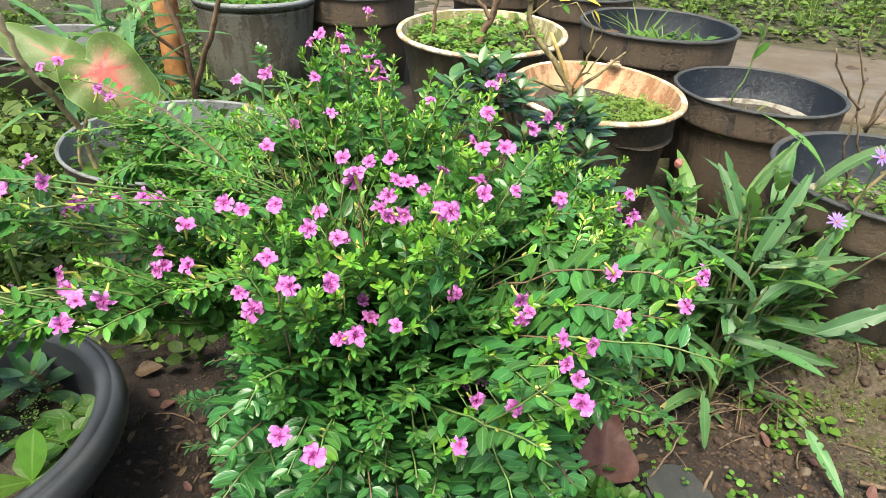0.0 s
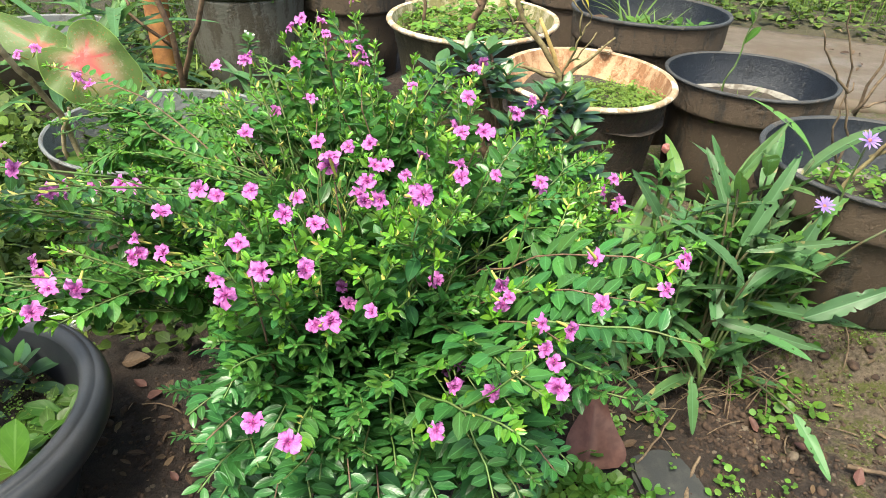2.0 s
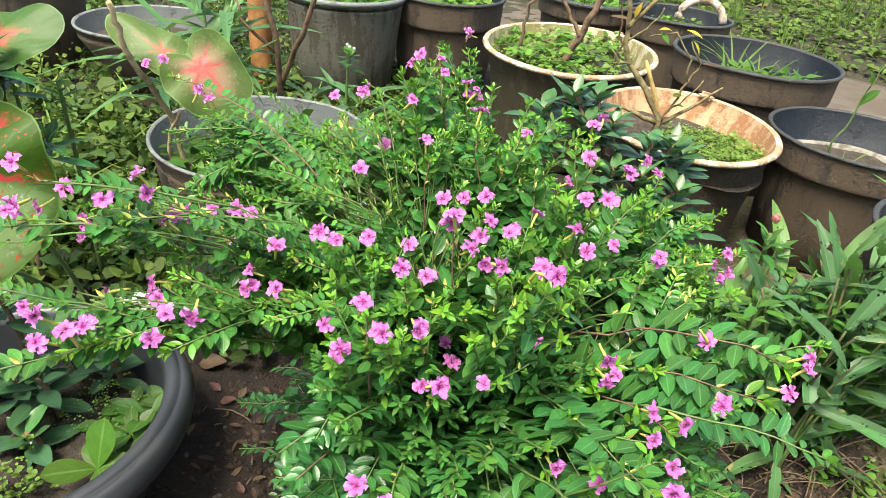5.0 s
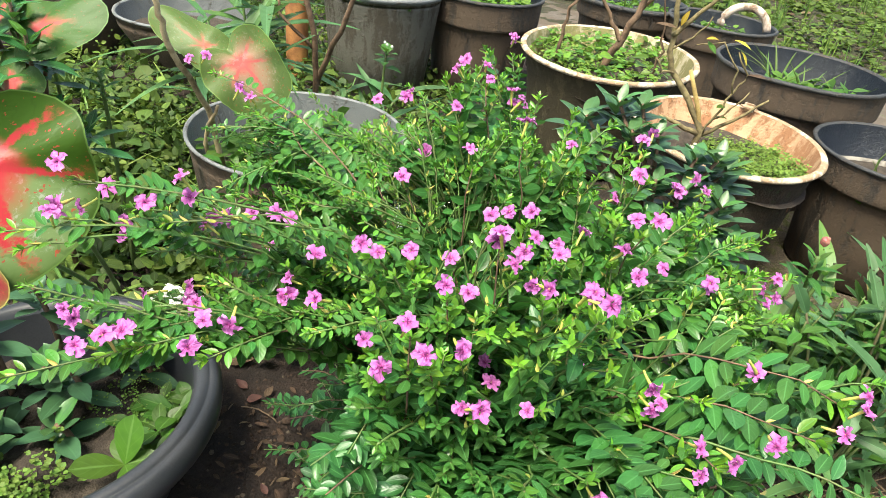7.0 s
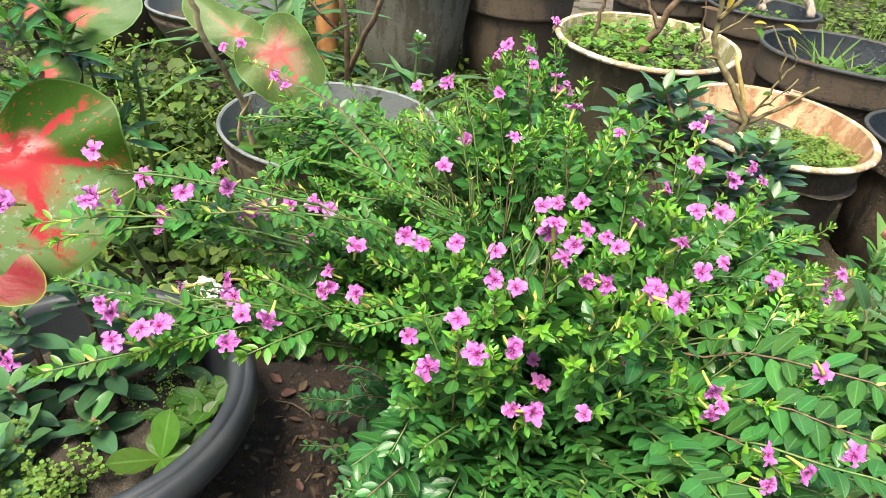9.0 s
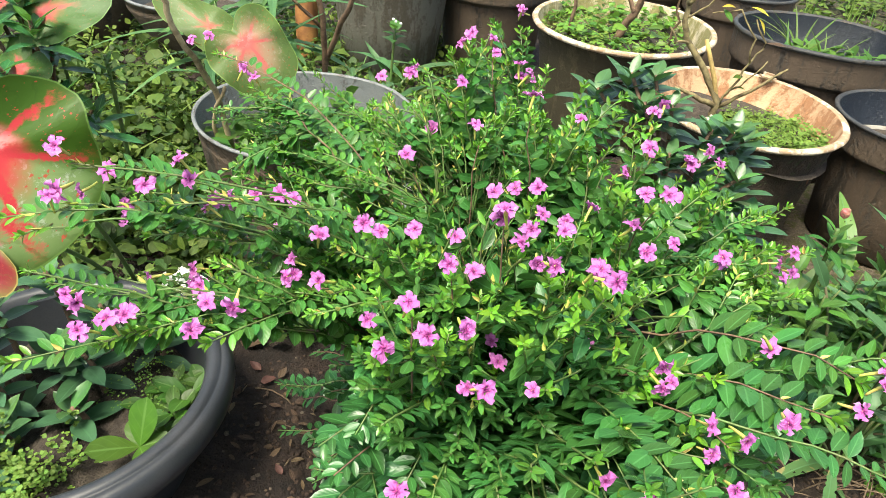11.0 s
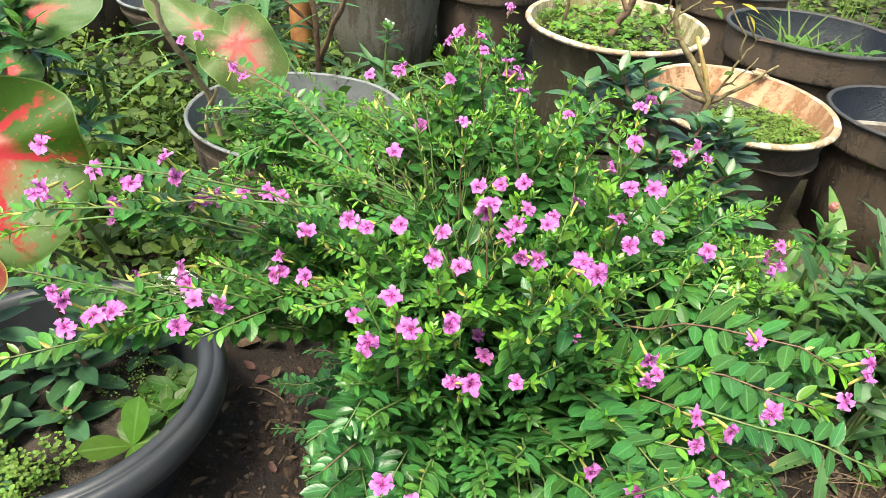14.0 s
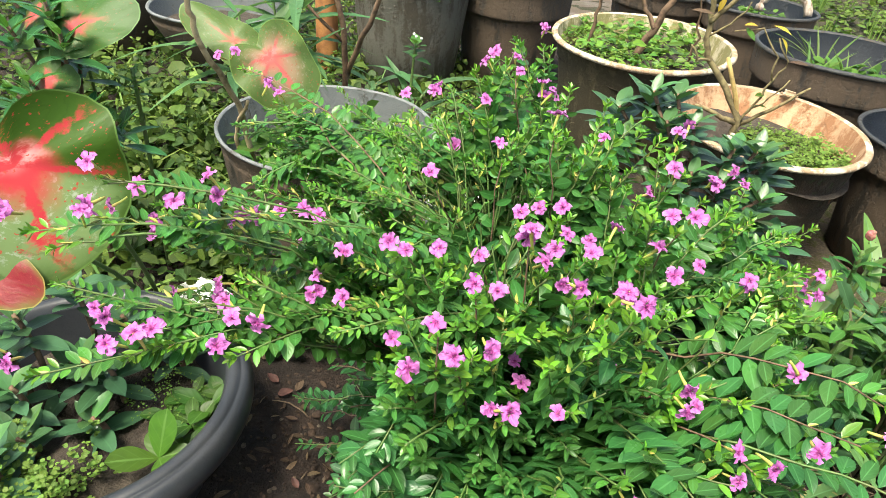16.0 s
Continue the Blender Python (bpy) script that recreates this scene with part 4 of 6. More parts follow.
part("side_stem", joined, STEM, shrub, kind="stuff", at=Matrix.Translation(-shrub.location))
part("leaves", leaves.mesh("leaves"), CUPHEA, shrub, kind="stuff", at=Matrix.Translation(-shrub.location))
part("bud", buds.mesh("bud"), CALYX, shrub, kind="stuff", at=Matrix.Translation(-shrub.location))

# ---- plants of many small leaves ----
SMALL = [blade(1.0, RNG.uniform(0.5, 0.8), 3, 0.45, 0.8, 0.2, RNG.uniform(0.1, 0.4), 0.03, seed=20 + i) for i in range(6)]
ROUND = [blade(1.0, RNG.uniform(0.75, 0.95), 4, 0.5, 0.55, 0.12, RNG.uniform(0.0, 0.3), 0.03, seed=30 + i) for i in range(4)]
BROAD = [blade(1.0, (0.36, 0.40, 0.45)[i], 8, 0.52, 0.75, 0.25, (0.05, 0.2, 0.35)[i], 0.02, seed=65 + i) for i in range(3)]
BLADE = [blade(1.0, 0.045, 6, 0.3, 0.5, 0.5, c, 0.0, seed=40) for c in (0.15, 0.4, 0.8)]
LANCE = [blade(1.0, RNG.uniform(0.13, 0.18), 9, 0.4, 0.8, 0.35, c, 0.03, 0.12, 5, seed=50 + i) for i, c in enumerate((0.1, 0.25, 0.4, 0.55, 0.75))]
STRAPS = [blade(1.0, RNG.uniform(0.15, 0.22), 22, 0.42, 0.62, 0.30, c, 0.05, k, 7, seed=80 + i, holes=0.0) for i, (c, k) in enumerate(((0.05, 0.02), (0.15, 0.10), (0.25, 0.0), (0.4, 0.08), (0.0, 0.04), (0.5, 0.0)))]
OVAL = [blade(1.0, RNG.uniform(0.30, 0.40), 7, 0.5, 0.85, 0.3, c, 0.02, seed=60 + i) for i, c in enumerate((0.05, 0.2, 0.35))]
SPOONS = [blade(1.0, 0.58, 9, 0.60, 0.6, 0.15, c, 0.015, cols=5, seed=90) for c in (0.05, 0.2)]
SPADE = [blade(1.0, RNG.uniform(0.42, 0.5), 8, 0.62, 0.75, 0.2, c, 0.02, cols=5, seed=70 + i) for i, c in enumerate((0.1, 0.25))]


def sprig(f, at, n, size, tall, kinds, age=0.3, lie=0.35):
    """A little weed: a whorl or two of leaves."""
    a0 = RNG.uniform(0, 6.28)
    for i in range(n):
        a = a0 + i * 2.4 + RNG.uniform(-0.4, 0.4)
        h = tall * RNG.uniform(0.3, 1.0)
        d = Vector((math.cos(a), math.sin(a), RNG.uniform(-0.1, 2 * lie)))
        f.add(RNG.choice(kinds), aim(Vector(at) + Vector((d.x * size * 0.25, d.y * size * 0.25, h)), d, Vector((0, 0, 1)) + shake(lie), size * RNG.uniform(0.6, 1.2)), min(1.0, age * RNG.uniform(0.3, 1.8)))


def stuff(name, f, material, label, category):
    me = f.mesh(name)
    me.materials.append(material)
    return tagged(new(name, me), label, category, kind="stuff")


# weeds on the ground to the side of the shrub and behind the pots
f = Foliage()
for i in range(5200):
    x, y = RNG.uniform(-2.6, -0.25), RNG.uniform(0.85, 3.6)
    if noise.noise((x * 2.2, y * 2.2, 7)) < -0.28 + 0.5 * max(0.0, -x - 1.7) + 0.5 * max(0.0, y - 3.0):
        continue
    sprig(f, (x, y, height(x, y)), RNG.randint(3, 7), RNG.uniform(0.010, 0.034), RNG.uniform(0.01, 0.11), SMALL + ROUND, 0.9 * RNG.random() ** 2, 0.75)
for i in range(160):
    x, y = RNG.uniform(-2.3, -0.5), RNG.uniform(1.0, 3.0)
    sprig(f, (x, y, height(x, y)), 5, RNG.uniform(0.05, 0.08), RNG.uniform(0.03, 0.09), SMALL, 0.25)
for i in range(1500):
    x, y = RNG.uniform(-1.6, -0.42), RNG.uniform(1.02, 1.85)
    sprig(f, (x, y, height(x, y)), RNG.randint(3, 6), RNG.uniform(0.012, 0.036), RNG.uniform(0.01, 0.15) * (0.5 + 0.5 * (y - 1.0)), SMALL + ROUND, 0.9 * RNG.random() ** 2, 0.75)
g = Foliage()
for i in range(420):
    x, y, a = RNG.uniform(-1.9, -0.42), RNG.uniform(1.0, 2.4), RNG.uniform(0, 6.28)
    g.add(RNG.choice(BLADE), aim((x, y, height(x, y)), (math.cos(a), math.sin(a), RNG.uniform(0.2, 1.6)), (-math.cos(a), -math.sin(a), 0.6), RNG.uniform(0.06, 0.20)), RNG.random())
stuff("thin_grass", g, GRASS, "thin grass stems among the ground weeds", "grass")
stuff("ground_weeds", f, FARWEED, "low carpet of small green weeds on dark soil", "weeds")

# weeds and clover near the shrub's foot
f = Foliage()
for cx, cy, sx, sy, n, size in ((0.33, 0.70, 0.06, 0.07, 12, 0.009), (0.30, 0.78, 0.05, 0.05, 14, 0.012), (0.50, 0.62, 0.05, 0.03, 12, 0.010),
                               (0.61, 0.80, 0.04, 0.04, 30, 0.013), (0.72, 0.95, 0.09, 0.07, 22, 0.010), (-0.30, 0.74, 0.06, 0.06, 3, 0.014), (0.95, 0.90, 0.12, 0.1, 22, 0.015),
                               (-0.25, 0.66, 0.05, 0.04, 3, 0.016), (0.42, 1.05, 0.12, 0.08, 60, 0.018), (0.98, 1.35, 0.2, 0.12, 50, 0.02), (0.15, 1.15, 0.15, 0.1, 70, 0.024)):
    for i in range(n):
        x, y = RNG.gauss(cx, sx), RNG.gauss(cy, sy)
        sprig(f, (x, y, height(x, y)), RNG.randint(3, 5), size * RNG.uniform(0.5, 1.5), RNG.uniform(0.005, 0.035), ROUND, 0.4)
for cx, cy, sx, sy, n in ((0.22, 0.57, 0.06, 0.035, 40), (0.27, 0.585, 0.04, 0.025, 46)):
    for i in range(n):
        x, y = RNG.gauss(cx, sx), RNG.gauss(cy, sy)
        sprig(f, (x, y, height(x, y)), RNG.randint(4, 7), RNG.uniform(0.012, 0.024), RNG.uniform(0.01, 0.05), SPADE + ROUND, 0.25, 0.6)
stuff("clover_weeds", f, WEED, "small round-leaved weeds sprouting from the soil", "weeds")

# grass, weeds and dead leaves past the path, and a rough hedge of them far behind
f, g, d = Foliage(), Foliage(), Foliage()
for i in range(5200):
    x, y = RNG.uniform(-1.5, 4.5), RNG.uniform(3.1, 6.5)
    if beyond(x, y) < 0.06 + 0.12 * noise.noise((x * 4, y * 4, 0)):
        continue
    z = height(x, y)
    if RNG.random() < 0.76:
        sprig(f, (x, y, z), RNG.randint(3, 6), RNG.uniform(0.025, 0.06), RNG.uniform(0.01, 0.09), SMALL, 0.4)
    elif RNG.random() < 0.45:
        for k in range(5):
            a = RNG.uniform(0, 6.28)
            g.add(RNG.choice(BLADE), aim((x, y, z), (math.cos(a) * 0.6, math.sin(a) * 0.6, 1), (math.cos(a), math.sin(a), 0.2), RNG.uniform(0.06, 0.17)), RNG.random())
    else:
        a = RNG.uniform(0, 6.28)
        d.add(RNG.choice(OVAL), aim((x, y, z + 0.01), (math.cos(a), math.sin(a), 0.05), Vector((0, 0, 1)) + shake(0.25), RNG.uniform(0.04, 0.10)), RNG.random())
for i in range(1500):
    a, r = RNG.uniform(0, 6.28), RNG.uniform(6.5, 11)
    x, y = r * math.cos(a), r * math.sin(a)
    if y < 2:
        continue
    sprig(f, (x, y, 0.03), 7, RNG.uniform(0.09, 0.2), RNG.uniform(0.1, 0.9), SMALL, 0.3)
stuff("roadside_weeds", f, FARWEED, "tangled green weeds along the path", "weeds")
stuff("roadside_grass", g, GRASS, "long thin grass along the path", "grass")
stuff("fallen_leaves", d, LITTER, "dry brown leaves lying in the grass", "leaf litter")

# litter, crumbs and twigs on the bare soil
d, c, w = Foliage(), Foliage(), Foliage()
for i in range(230):
    x, y = RNG.choice(((RNG.gauss(-0.28, 0.12), RNG.gauss(0.70, 0.09)), (RNG.gauss(0.45, 0.16), RNG.gauss(0.76, 0.12)), (RNG.uniform(-1.8, 1.6), RNG.uniform(0.8, 2.8))))
    a = RNG.uniform(0, 6.28)
    d.add(RNG.choice(OVAL), aim((x, y, height(x, y) + 0.006), (math.cos(a), math.sin(a), RNG.uniform(-0.1, 0.25)), Vector((0, 0, 1)) + shake(0.3), RNG.uniform(0.010, 0.026)), RNG.random())
for i in range(60):
    x, y = RNG.uniform(0.9, 2.6), RNG.uniform(2.2, 4.0)
    if -1.0 < beyond(x, y) < 0.05:
        a = RNG.uniform(0, 6.28)
        d.add(RNG.choice(OVAL), aim((x, y, 0.014), (math.cos(a), math.sin(a), 0.1), Vector((0, 0, 1)) + shake(0.3), RNG.uniform(0.02, 0.06)), RNG.random())
for i in range(110):
    x, y = RNG.uniform(0.52, 1.35), RNG.uniform(0.55, 1.0)
    a = RNG.uniform(0, 6.28)
    d.add(RNG.choice(OVAL), aim((x, y, height(x, y) + 0.004), (math.cos(a), math.sin(a), RNG.uniform(-0.1, 0.2)), Vector((0, 0, 1)) + shake(0.3), RNG.uniform(0.006, 0.022)), RNG.random())
stuff("leaf_litter", d, LITTER, "small dry leaf scraps on the soil", "leaf litter")


def lump(seed):
    bm = bmesh.new()
    bmesh.ops.create_icosphere(bm, subdivisions=2, radius=1.0)
    for v in bm.verts:
        v.co *= 1 + 0.35 * noise.noise(v.co * 1.4 + Vector((seed, 0, 0)))
        v.co.z *= 0.65
    vs = np.array([v.co[:] for v in bm.verts])
    fs = np.array([[v.index for v in q.verts] for q in bm.faces])
    bm.free()
    return vs, fs, np.zeros((len(vs), 2))


LUMPS = [lump(i * 3.7) for i in range(5)]
for i in range(3600):
    x, y = RNG.choice(((RNG.gauss(-0.30, 0.14), RNG.gauss(0.68, 0.12)), (RNG.gauss(0.50, 0.16), RNG.gauss(0.72, 0.13)), (RNG.gauss(0.55, 0.04), RNG.gauss(0.74, 0.04)), (RNG.gauss(0.85, 0.2), RNG.gauss(0.85, 0.2))))
    s = RNG.uniform(0.0012, 0.0042) * (2.6 if RNG.random() < 0.05 else 1)
    (c if RNG.random() < 0.93 else w).add(RNG.choice(LUMPS), pose(x, y, height(x, y) + s * 0.2, RNG.uniform(-40, 40), RNG.uniform(-40, 40), RNG.uniform(0, 360)) @ Matrix.Scale(s, 4))
for i in range(1600):
    x, y = RNG.uniform(0.5, 1.4), RNG.uniform(0.5, 1.0)
    s = RNG.uniform(0.001, 0.0032) * (2.2 if RNG.random() < 0.05 else 1)
    (c if RNG.random() < 0.7 else w).add(RNG.choice(LUMPS), pose(x, y, height(x, y) + s * 0.2, RNG.uniform(-40, 40), RNG.uniform(-40, 40), RNG.uniform(0, 360)) @ Matrix.Scale(s, 4))
moss = Foliage()
for cx, cy, sx, sy, n in ((0.70, 0.80, 0.03, 0.015, 200), (0.80, 0.90, 0.03, 0.015, 200), (0.78, 0.72, 0.03, 0.015, 200), (0.95, 0.78, 0.04, 0.02, 200), (0.50, 0.60, 0.03, 0.015, 90), (1.1, 0.9, 0.1, 0.05, 240)):
    for i in range(n):
        x, y = RNG.gauss(cx, sx), RNG.gauss(cy, sy)
        sprig(moss, (x, y, height(x, y)), 4, RNG.uniform(0.0015, 0.0032), RNG.uniform(0.0, 0.005), ROUND, 0.3)
stuff("moss", moss, MOSSY, "low yellow-green moss on the sandy soil", "moss")
stuff("soil_crumbs", c, CLOD, "crumbs and clods of dark brown soil", "soil")
stuff("gravel", w, PALECLOD, "pale small pebbles in the soil", "gravel")


def twig(a, b, r, label="thin dry twig lying on the soil", material=TWIG):
    a, b = Vector(a), Vector(b)
    mid = a.lerp(b, 0.5) + shake(0.012)
    me = tube("twig", [p + shake(r * 0.4) for p in bend((0, 0, 0), mid - a, b - a, 7)], (r, r * 0.6), 6)
    me.materials.append(material)
    ob = new("twig", me)
    ob.location = a
    return tagged(ob, label, "twig", "twigs on the ground")


twig((0.395, 0.60, 0.012), (0.435, 0.665, 0.02), 0.0035, "broken pale twig lying by the slate")
twig((0.34, 0.66, 0.012), (0.43, 0.76, 0.025), 0.0018)
twig((0.60, 0.92, 0.012), (0.78, 0.84, 0.012), 0.0022)
twig((0.70, 1.06, 0.014), (0.98, 0.93, 0.014), 0.0028)
twig((0.60, 0.89, 0.014), (0.66, 0.78, 0.012), 0.0016, "dry straw lying on the soil")
twig((0.585, 0.90, 0.014), (0.645, 0.79, 0.012), 0.0014, "dry straw lying on the soil")
twig((0.66, 0.66, 0.012), (0.80, 0.60, 0.012), 0.004)
for i in range(10):
    x, y, a = RNG.uniform(0.60, 1.1), RNG.uniform(0.62, 0.95), RNG.uniform(0, 6.28)
    L = RNG.uniform(0.03, 0.10)
    twig((x, y, height(x, y) + 0.003), (x + L * math.cos(a), y + L * math.sin(a), height(x + L * math.cos(a), y + L * math.sin(a)) + 0.004), RNG.uniform(0.0008, 0.0018), "dry straw lying on the soil")
for i in range(26):
    x, y, a = RNG.gauss(-0.28, 0.1), RNG.gauss(0.68, 0.08), RNG.uniform(0, 6.28)
    if i > 12:
        x, y = RNG.gauss(0.40, 0.12), RNG.gauss(0.78, 0.07)
    L = RNG.uniform(0.03, 0.09)
    twig((x, y, height(x, y) + 0.004), (x + L * math.cos(a), y + L * math.sin(a), height(x + L * math.cos(a), y + L * math.sin(a)) + 0.006), RNG.uniform(0.0008, 0.0018))


def flat_leaf(name, label, category, geo, m, material):
    me = leaf_mesh(name, geo, 0.2, 0.5)
    me.materials.append(material)
    ob = new(name, me)
    ob.matrix_world = m
    return tagged(ob, label, category)


flat_leaf("fallen_leaf", "large fallen purplish-brown leaf leaning on weeds", "dead leaf", blade(0.122, 0.088, 14, 0.22, 0.9, 0.55, -0.12, 0.07, cols=9, seed=4),
          aim((0.262, 0.640, 0.018), (0.12, 0.72, 0.50), (0.1, -0.6, 0.75)), BROWNLEAF)
flat_leaf("fallen_leaf", "dry tan leaf lying beside the black pot", "dead leaf", blade(0.05, 0.03, 7, 0.4, 0.8, 0.4, -0.1, 0.05, cols=5, seed=6), aim((-0.50, 0.85, 0.018), (0.8, 0.1, 0.1), (0, -0.3, 1)), LITTER)
flat_leaf("fallen_leaf", "dry brown leaf lying in the black pot", "dead leaf", blade(0.03, 0.016, 7, 0.4, 0.8, 0.4, -0.1, 0.05, cols=5, seed=8), aim((-0.58, 0.46, 0.135), (1, 0.1, 0.1), (0, -0.3, 1)), LITTER)


for x, y, size, turn in ((-0.430, 0.775, 0.026, 20), (-0.405, 0.790, 0.022, 75), (-0.440, 0.800, 0.024, 160), (-0.385, 0.765, 0.017, 310), (-0.33, 0.62, 0.018, 140), (-0.30, 0.55, 0.016, 300), (-0.24, 0.60, 0.020, 40), (-0.36, 0.66, 0.015, 210), (0.33, 0.70, 0.022, 15), (0.56, 0.74, 0.026, 100),
                         (0.62, 0.70, 0.022, 160), (0.66, 0.63, 0.030, 60), (0.52, 0.66, 0.018, 250)):
    a = radians(turn)
    flat_leaf("fallen_leaf", "curled dry reddish-brown leaf scrap on the soil", "dead leaf", blade(size, size * 0.55, 7, 0.4, 0.8, 0.5, -0.25, 0.08, cols=5, seed=turn), aim((x, y, height(x, y) + 0.006), (math.cos(a), math.sin(a), 0.12), (0.1, -0.3, 1)), LITTER if turn % 4 else BROWNLEAF)


def slab(name, label, at, size, turn, material, tilt=0.0, seed=1.0):
    bm = bmesh.new()
    n = 9
    ring = []
    for i in range(n):
        a = 2 * math.pi * i / n
        r = 1 + 0.22 * noise.noise((math.cos(a) * 2 + seed, math.sin(a) * 2, seed))
        ring.append(bm.verts.new((size[0] / 2 * r * math.copysign(abs(math.cos(a)) ** 0.6, math.cos(a)), size[1] / 2 * r * math.copysign(abs(math.sin(a)) ** 0.6, math.sin(a)), 0)))
    face = bm.faces.new(ring)
    up = bmesh.ops.extrude_face_region(bm, geom=[face])
    for v in [g for g in up["geom"] if isinstance(g, bmesh.types.BMVert)]:
        v.co.z += size[2]
    bmesh.ops.bevel(bm, geom=list(bm.edges), offset=size[2] * 0.25, segments=2, affect="EDGES")
    bmesh.ops.recalc_face_normals(bm, faces=bm.faces)
    me = bpy.data.meshes.new(name)
    bm.to_mesh(me)
    bm.free()
    me.materials.append(material)
    ob = new(name, me)
    ob.matrix_world = pose(*at, tilt, 0, turn)
    return tagged(ob, label, "stone" if material is STONE else "tray")


slab("flat_stone", "dark flat slate half sunk in the soil", (0.378, 0.632, -0.011), (0.10, 0.12, 0.022), 15, STONE)


def tray(label, at, size, turn):
    """A shallow white plastic tray with a lip."""
    base = thing("plastic_tray", label, "tray", at)
    base.rotation_euler = (0, 0, radians(turn))
    bm = bmesh.new()
    bmesh.ops.create_cube(bm, size=1.0)
    bmesh.ops.scale(bm, vec=size, verts=bm.verts)
    bmesh.ops.translate(bm, vec=(0, 0, size[2] / 2), verts=bm.verts)
    top = max(bm.faces, key=lambda q: q.calc_center_median().z)
    bmesh.ops.inset_region(bm, faces=[top], thickness=0.012)
    bmesh.ops.translate(bm, vec=(0, 0, -size[2] * 0.45), verts=top.verts)
    bmesh.ops.bevel(bm, geom=list(bm.edges), offset=0.004, segments=2, affect="EDGES")
    part("body", bm, WHITE, base)


tray("white plastic tray lying on the ground behind the shrub", (-0.225, 1.40, 0.0), (0.25, 0.21, 0.05), 20)
tray("white plastic tray lying beside the black pot", (-0.66, 0.965, 0.0), (0.11, 0.06, 0.035), -25)


# ---- single plants ----
def plant(name, label, category, at, group=""):
    return thing(name, label, category, at, group)


def limb(host, pts, r, material=WOOD, name="branch", label=""):
    o = Matrix.Translation(-host.location)
    return part(name, tube(name, pts, r, 7), material, host, label, at=o)


def leaf_on(host, geo, at, way, up, size, material, age=0.2, name="leaf", label=""):
    me = leaf_mesh(name, geo, age, RNG.random())
    return part(name, me, material, host, label, at=Matrix.Translation(-host.location) @ aim(at, way, up, size))


TANWOOD = plain_material("tan_bark", (0.40, 0.32, 0.19), (0.22, 0.165, 0.09), 0.85, 70.0, 500.0, 0.3, 0.0015)


def strap_plant(x, y, tall, n, lean=(0, 0), size=(0.10, 0.165)):
    z0 = height(x, y) - 0.01
    host = plant("broadleaf_grass", "weed with long insect-eaten strap leaves growing from soil", "weed", (x, y, z0), "strap-leaved weeds")
    top = Vector((x + lean[0], y + lean[1], z0 + tall))
    pts = bend((x, y, z0), (x + lean[0] * 0.2, y + lean[1] * 0.2, z0 + tall * 0.6), top, 8)
    limb(host, pts, (0.0032, 0.0016), SHEATH, "stem")
    a0 = RNG.uniform(0, 6.28)
    for i in range(n):
        s = 0.12 + 0.88 * i / max(1, n - 1)
        p = pts[min(8, int(s * 8))]
        a = a0 + i * 2.5 + RNG.uniform(-0.4, 0.4)
        rise = 0.3 + 1.3 * s * RNG.uniform(0.6, 1.1)
        d = Vector((math.cos(a), math.sin(a), rise))
        leaf_on(host, RNG.choice(STRAPS), p, d, Vector((-math.cos(a) * 0.5, -math.sin(a) * 0.5, 1)), RNG.uniform(*size), STRAP, RNG.uniform(0, 0.25) + (0.5 if i == n - 1 else 0))


for x, y, tall, n, lean in ((0.42, 0.90, 0.22, 9, (0.0, -0.02)), (0.48, 0.84, 0.28, 10, (0.03, -0.03)), (0.55, 0.90, 0.27, 9, (0.05, -0.02)), (0.45, 0.97, 0.30, 9, (-0.01, 0.0)), (0.50, 0.95, 0.32, 9, (0.02, -0.02)),
                            (0.53, 1.00, 0.28, 8, (0.01, 0.02)), (0.36, 0.96, 0.22, 8, (-0.01, -0.02)),
                            (0.58, 0.97, 0.24, 8, (0.06, 0.0)), (0.47, 0.90, 0.24, 8, (0.0, 0.0))):
    strap_plant(x, y, tall, n, lean)
for i in range(6):
    strap_plant(RNG.uniform(0.40, 0.64), RNG.uniform(0.90, 1.04), RNG.uniform(0.22, 0.33), 9, (RNG.gauss(0, 0.03), RNG.gauss(-0.01, 0.02)), (0.10, 0.16))
for i in range(10):
    strap_plant(RNG.uniform(0.38, 0.74), RNG.uniform(0.84, 1.02), RNG.uniform(0.12, 0.25), 8, (RNG.gauss(0, 0.03), RNG.gauss(-0.01, 0.02)), (0.07, 0.13))


for i in range(7):
    strap_plant(RNG.uniform(0.28, 0.42), RNG.uniform(0.90, 1.02), RNG.uniform(0.16, 0.26), 7, (RNG.gauss(0, 0.03), RNG.gauss(-0.02, 0.02)), (0.07, 0.12))

for i in range(24):
    x, y = RNG.uniform(0.34, 0.66), RNG.uniform(0.84, 1.03)
    host = plant("leafy_weed", "slender leafy weed standing among the strap leaves", "weed", (x, y, 0.0), "leafy weeds")
    top = Vector((x + RNG.gauss(0, 0.03), y - 0.03, RNG.uniform(0.22, 0.34)))
    pts = bend((x, y, 0), (x, y, top.z * 0.6), top, 12)
    limb(host, pts, (0.0025, 0.0012), STEM, "stem")
    for k in range(22):
        a = k * 2.4
        leaf_on(host, RNG.choice(OVAL), pts[1 + k // 2], (math.cos(a), math.sin(a), RNG.uniform(0.1, 0.7)), (0, 0, 1), RNG.uniform(0.025, 0.050), STRAP if i % 2 else WEED, RNG.uniform(0, 0.4))

dead = plant("dead_stems", "tangle of thin dead stems at the foot of the weeds", "dead stems", (0.45, 0.82, 0.0))
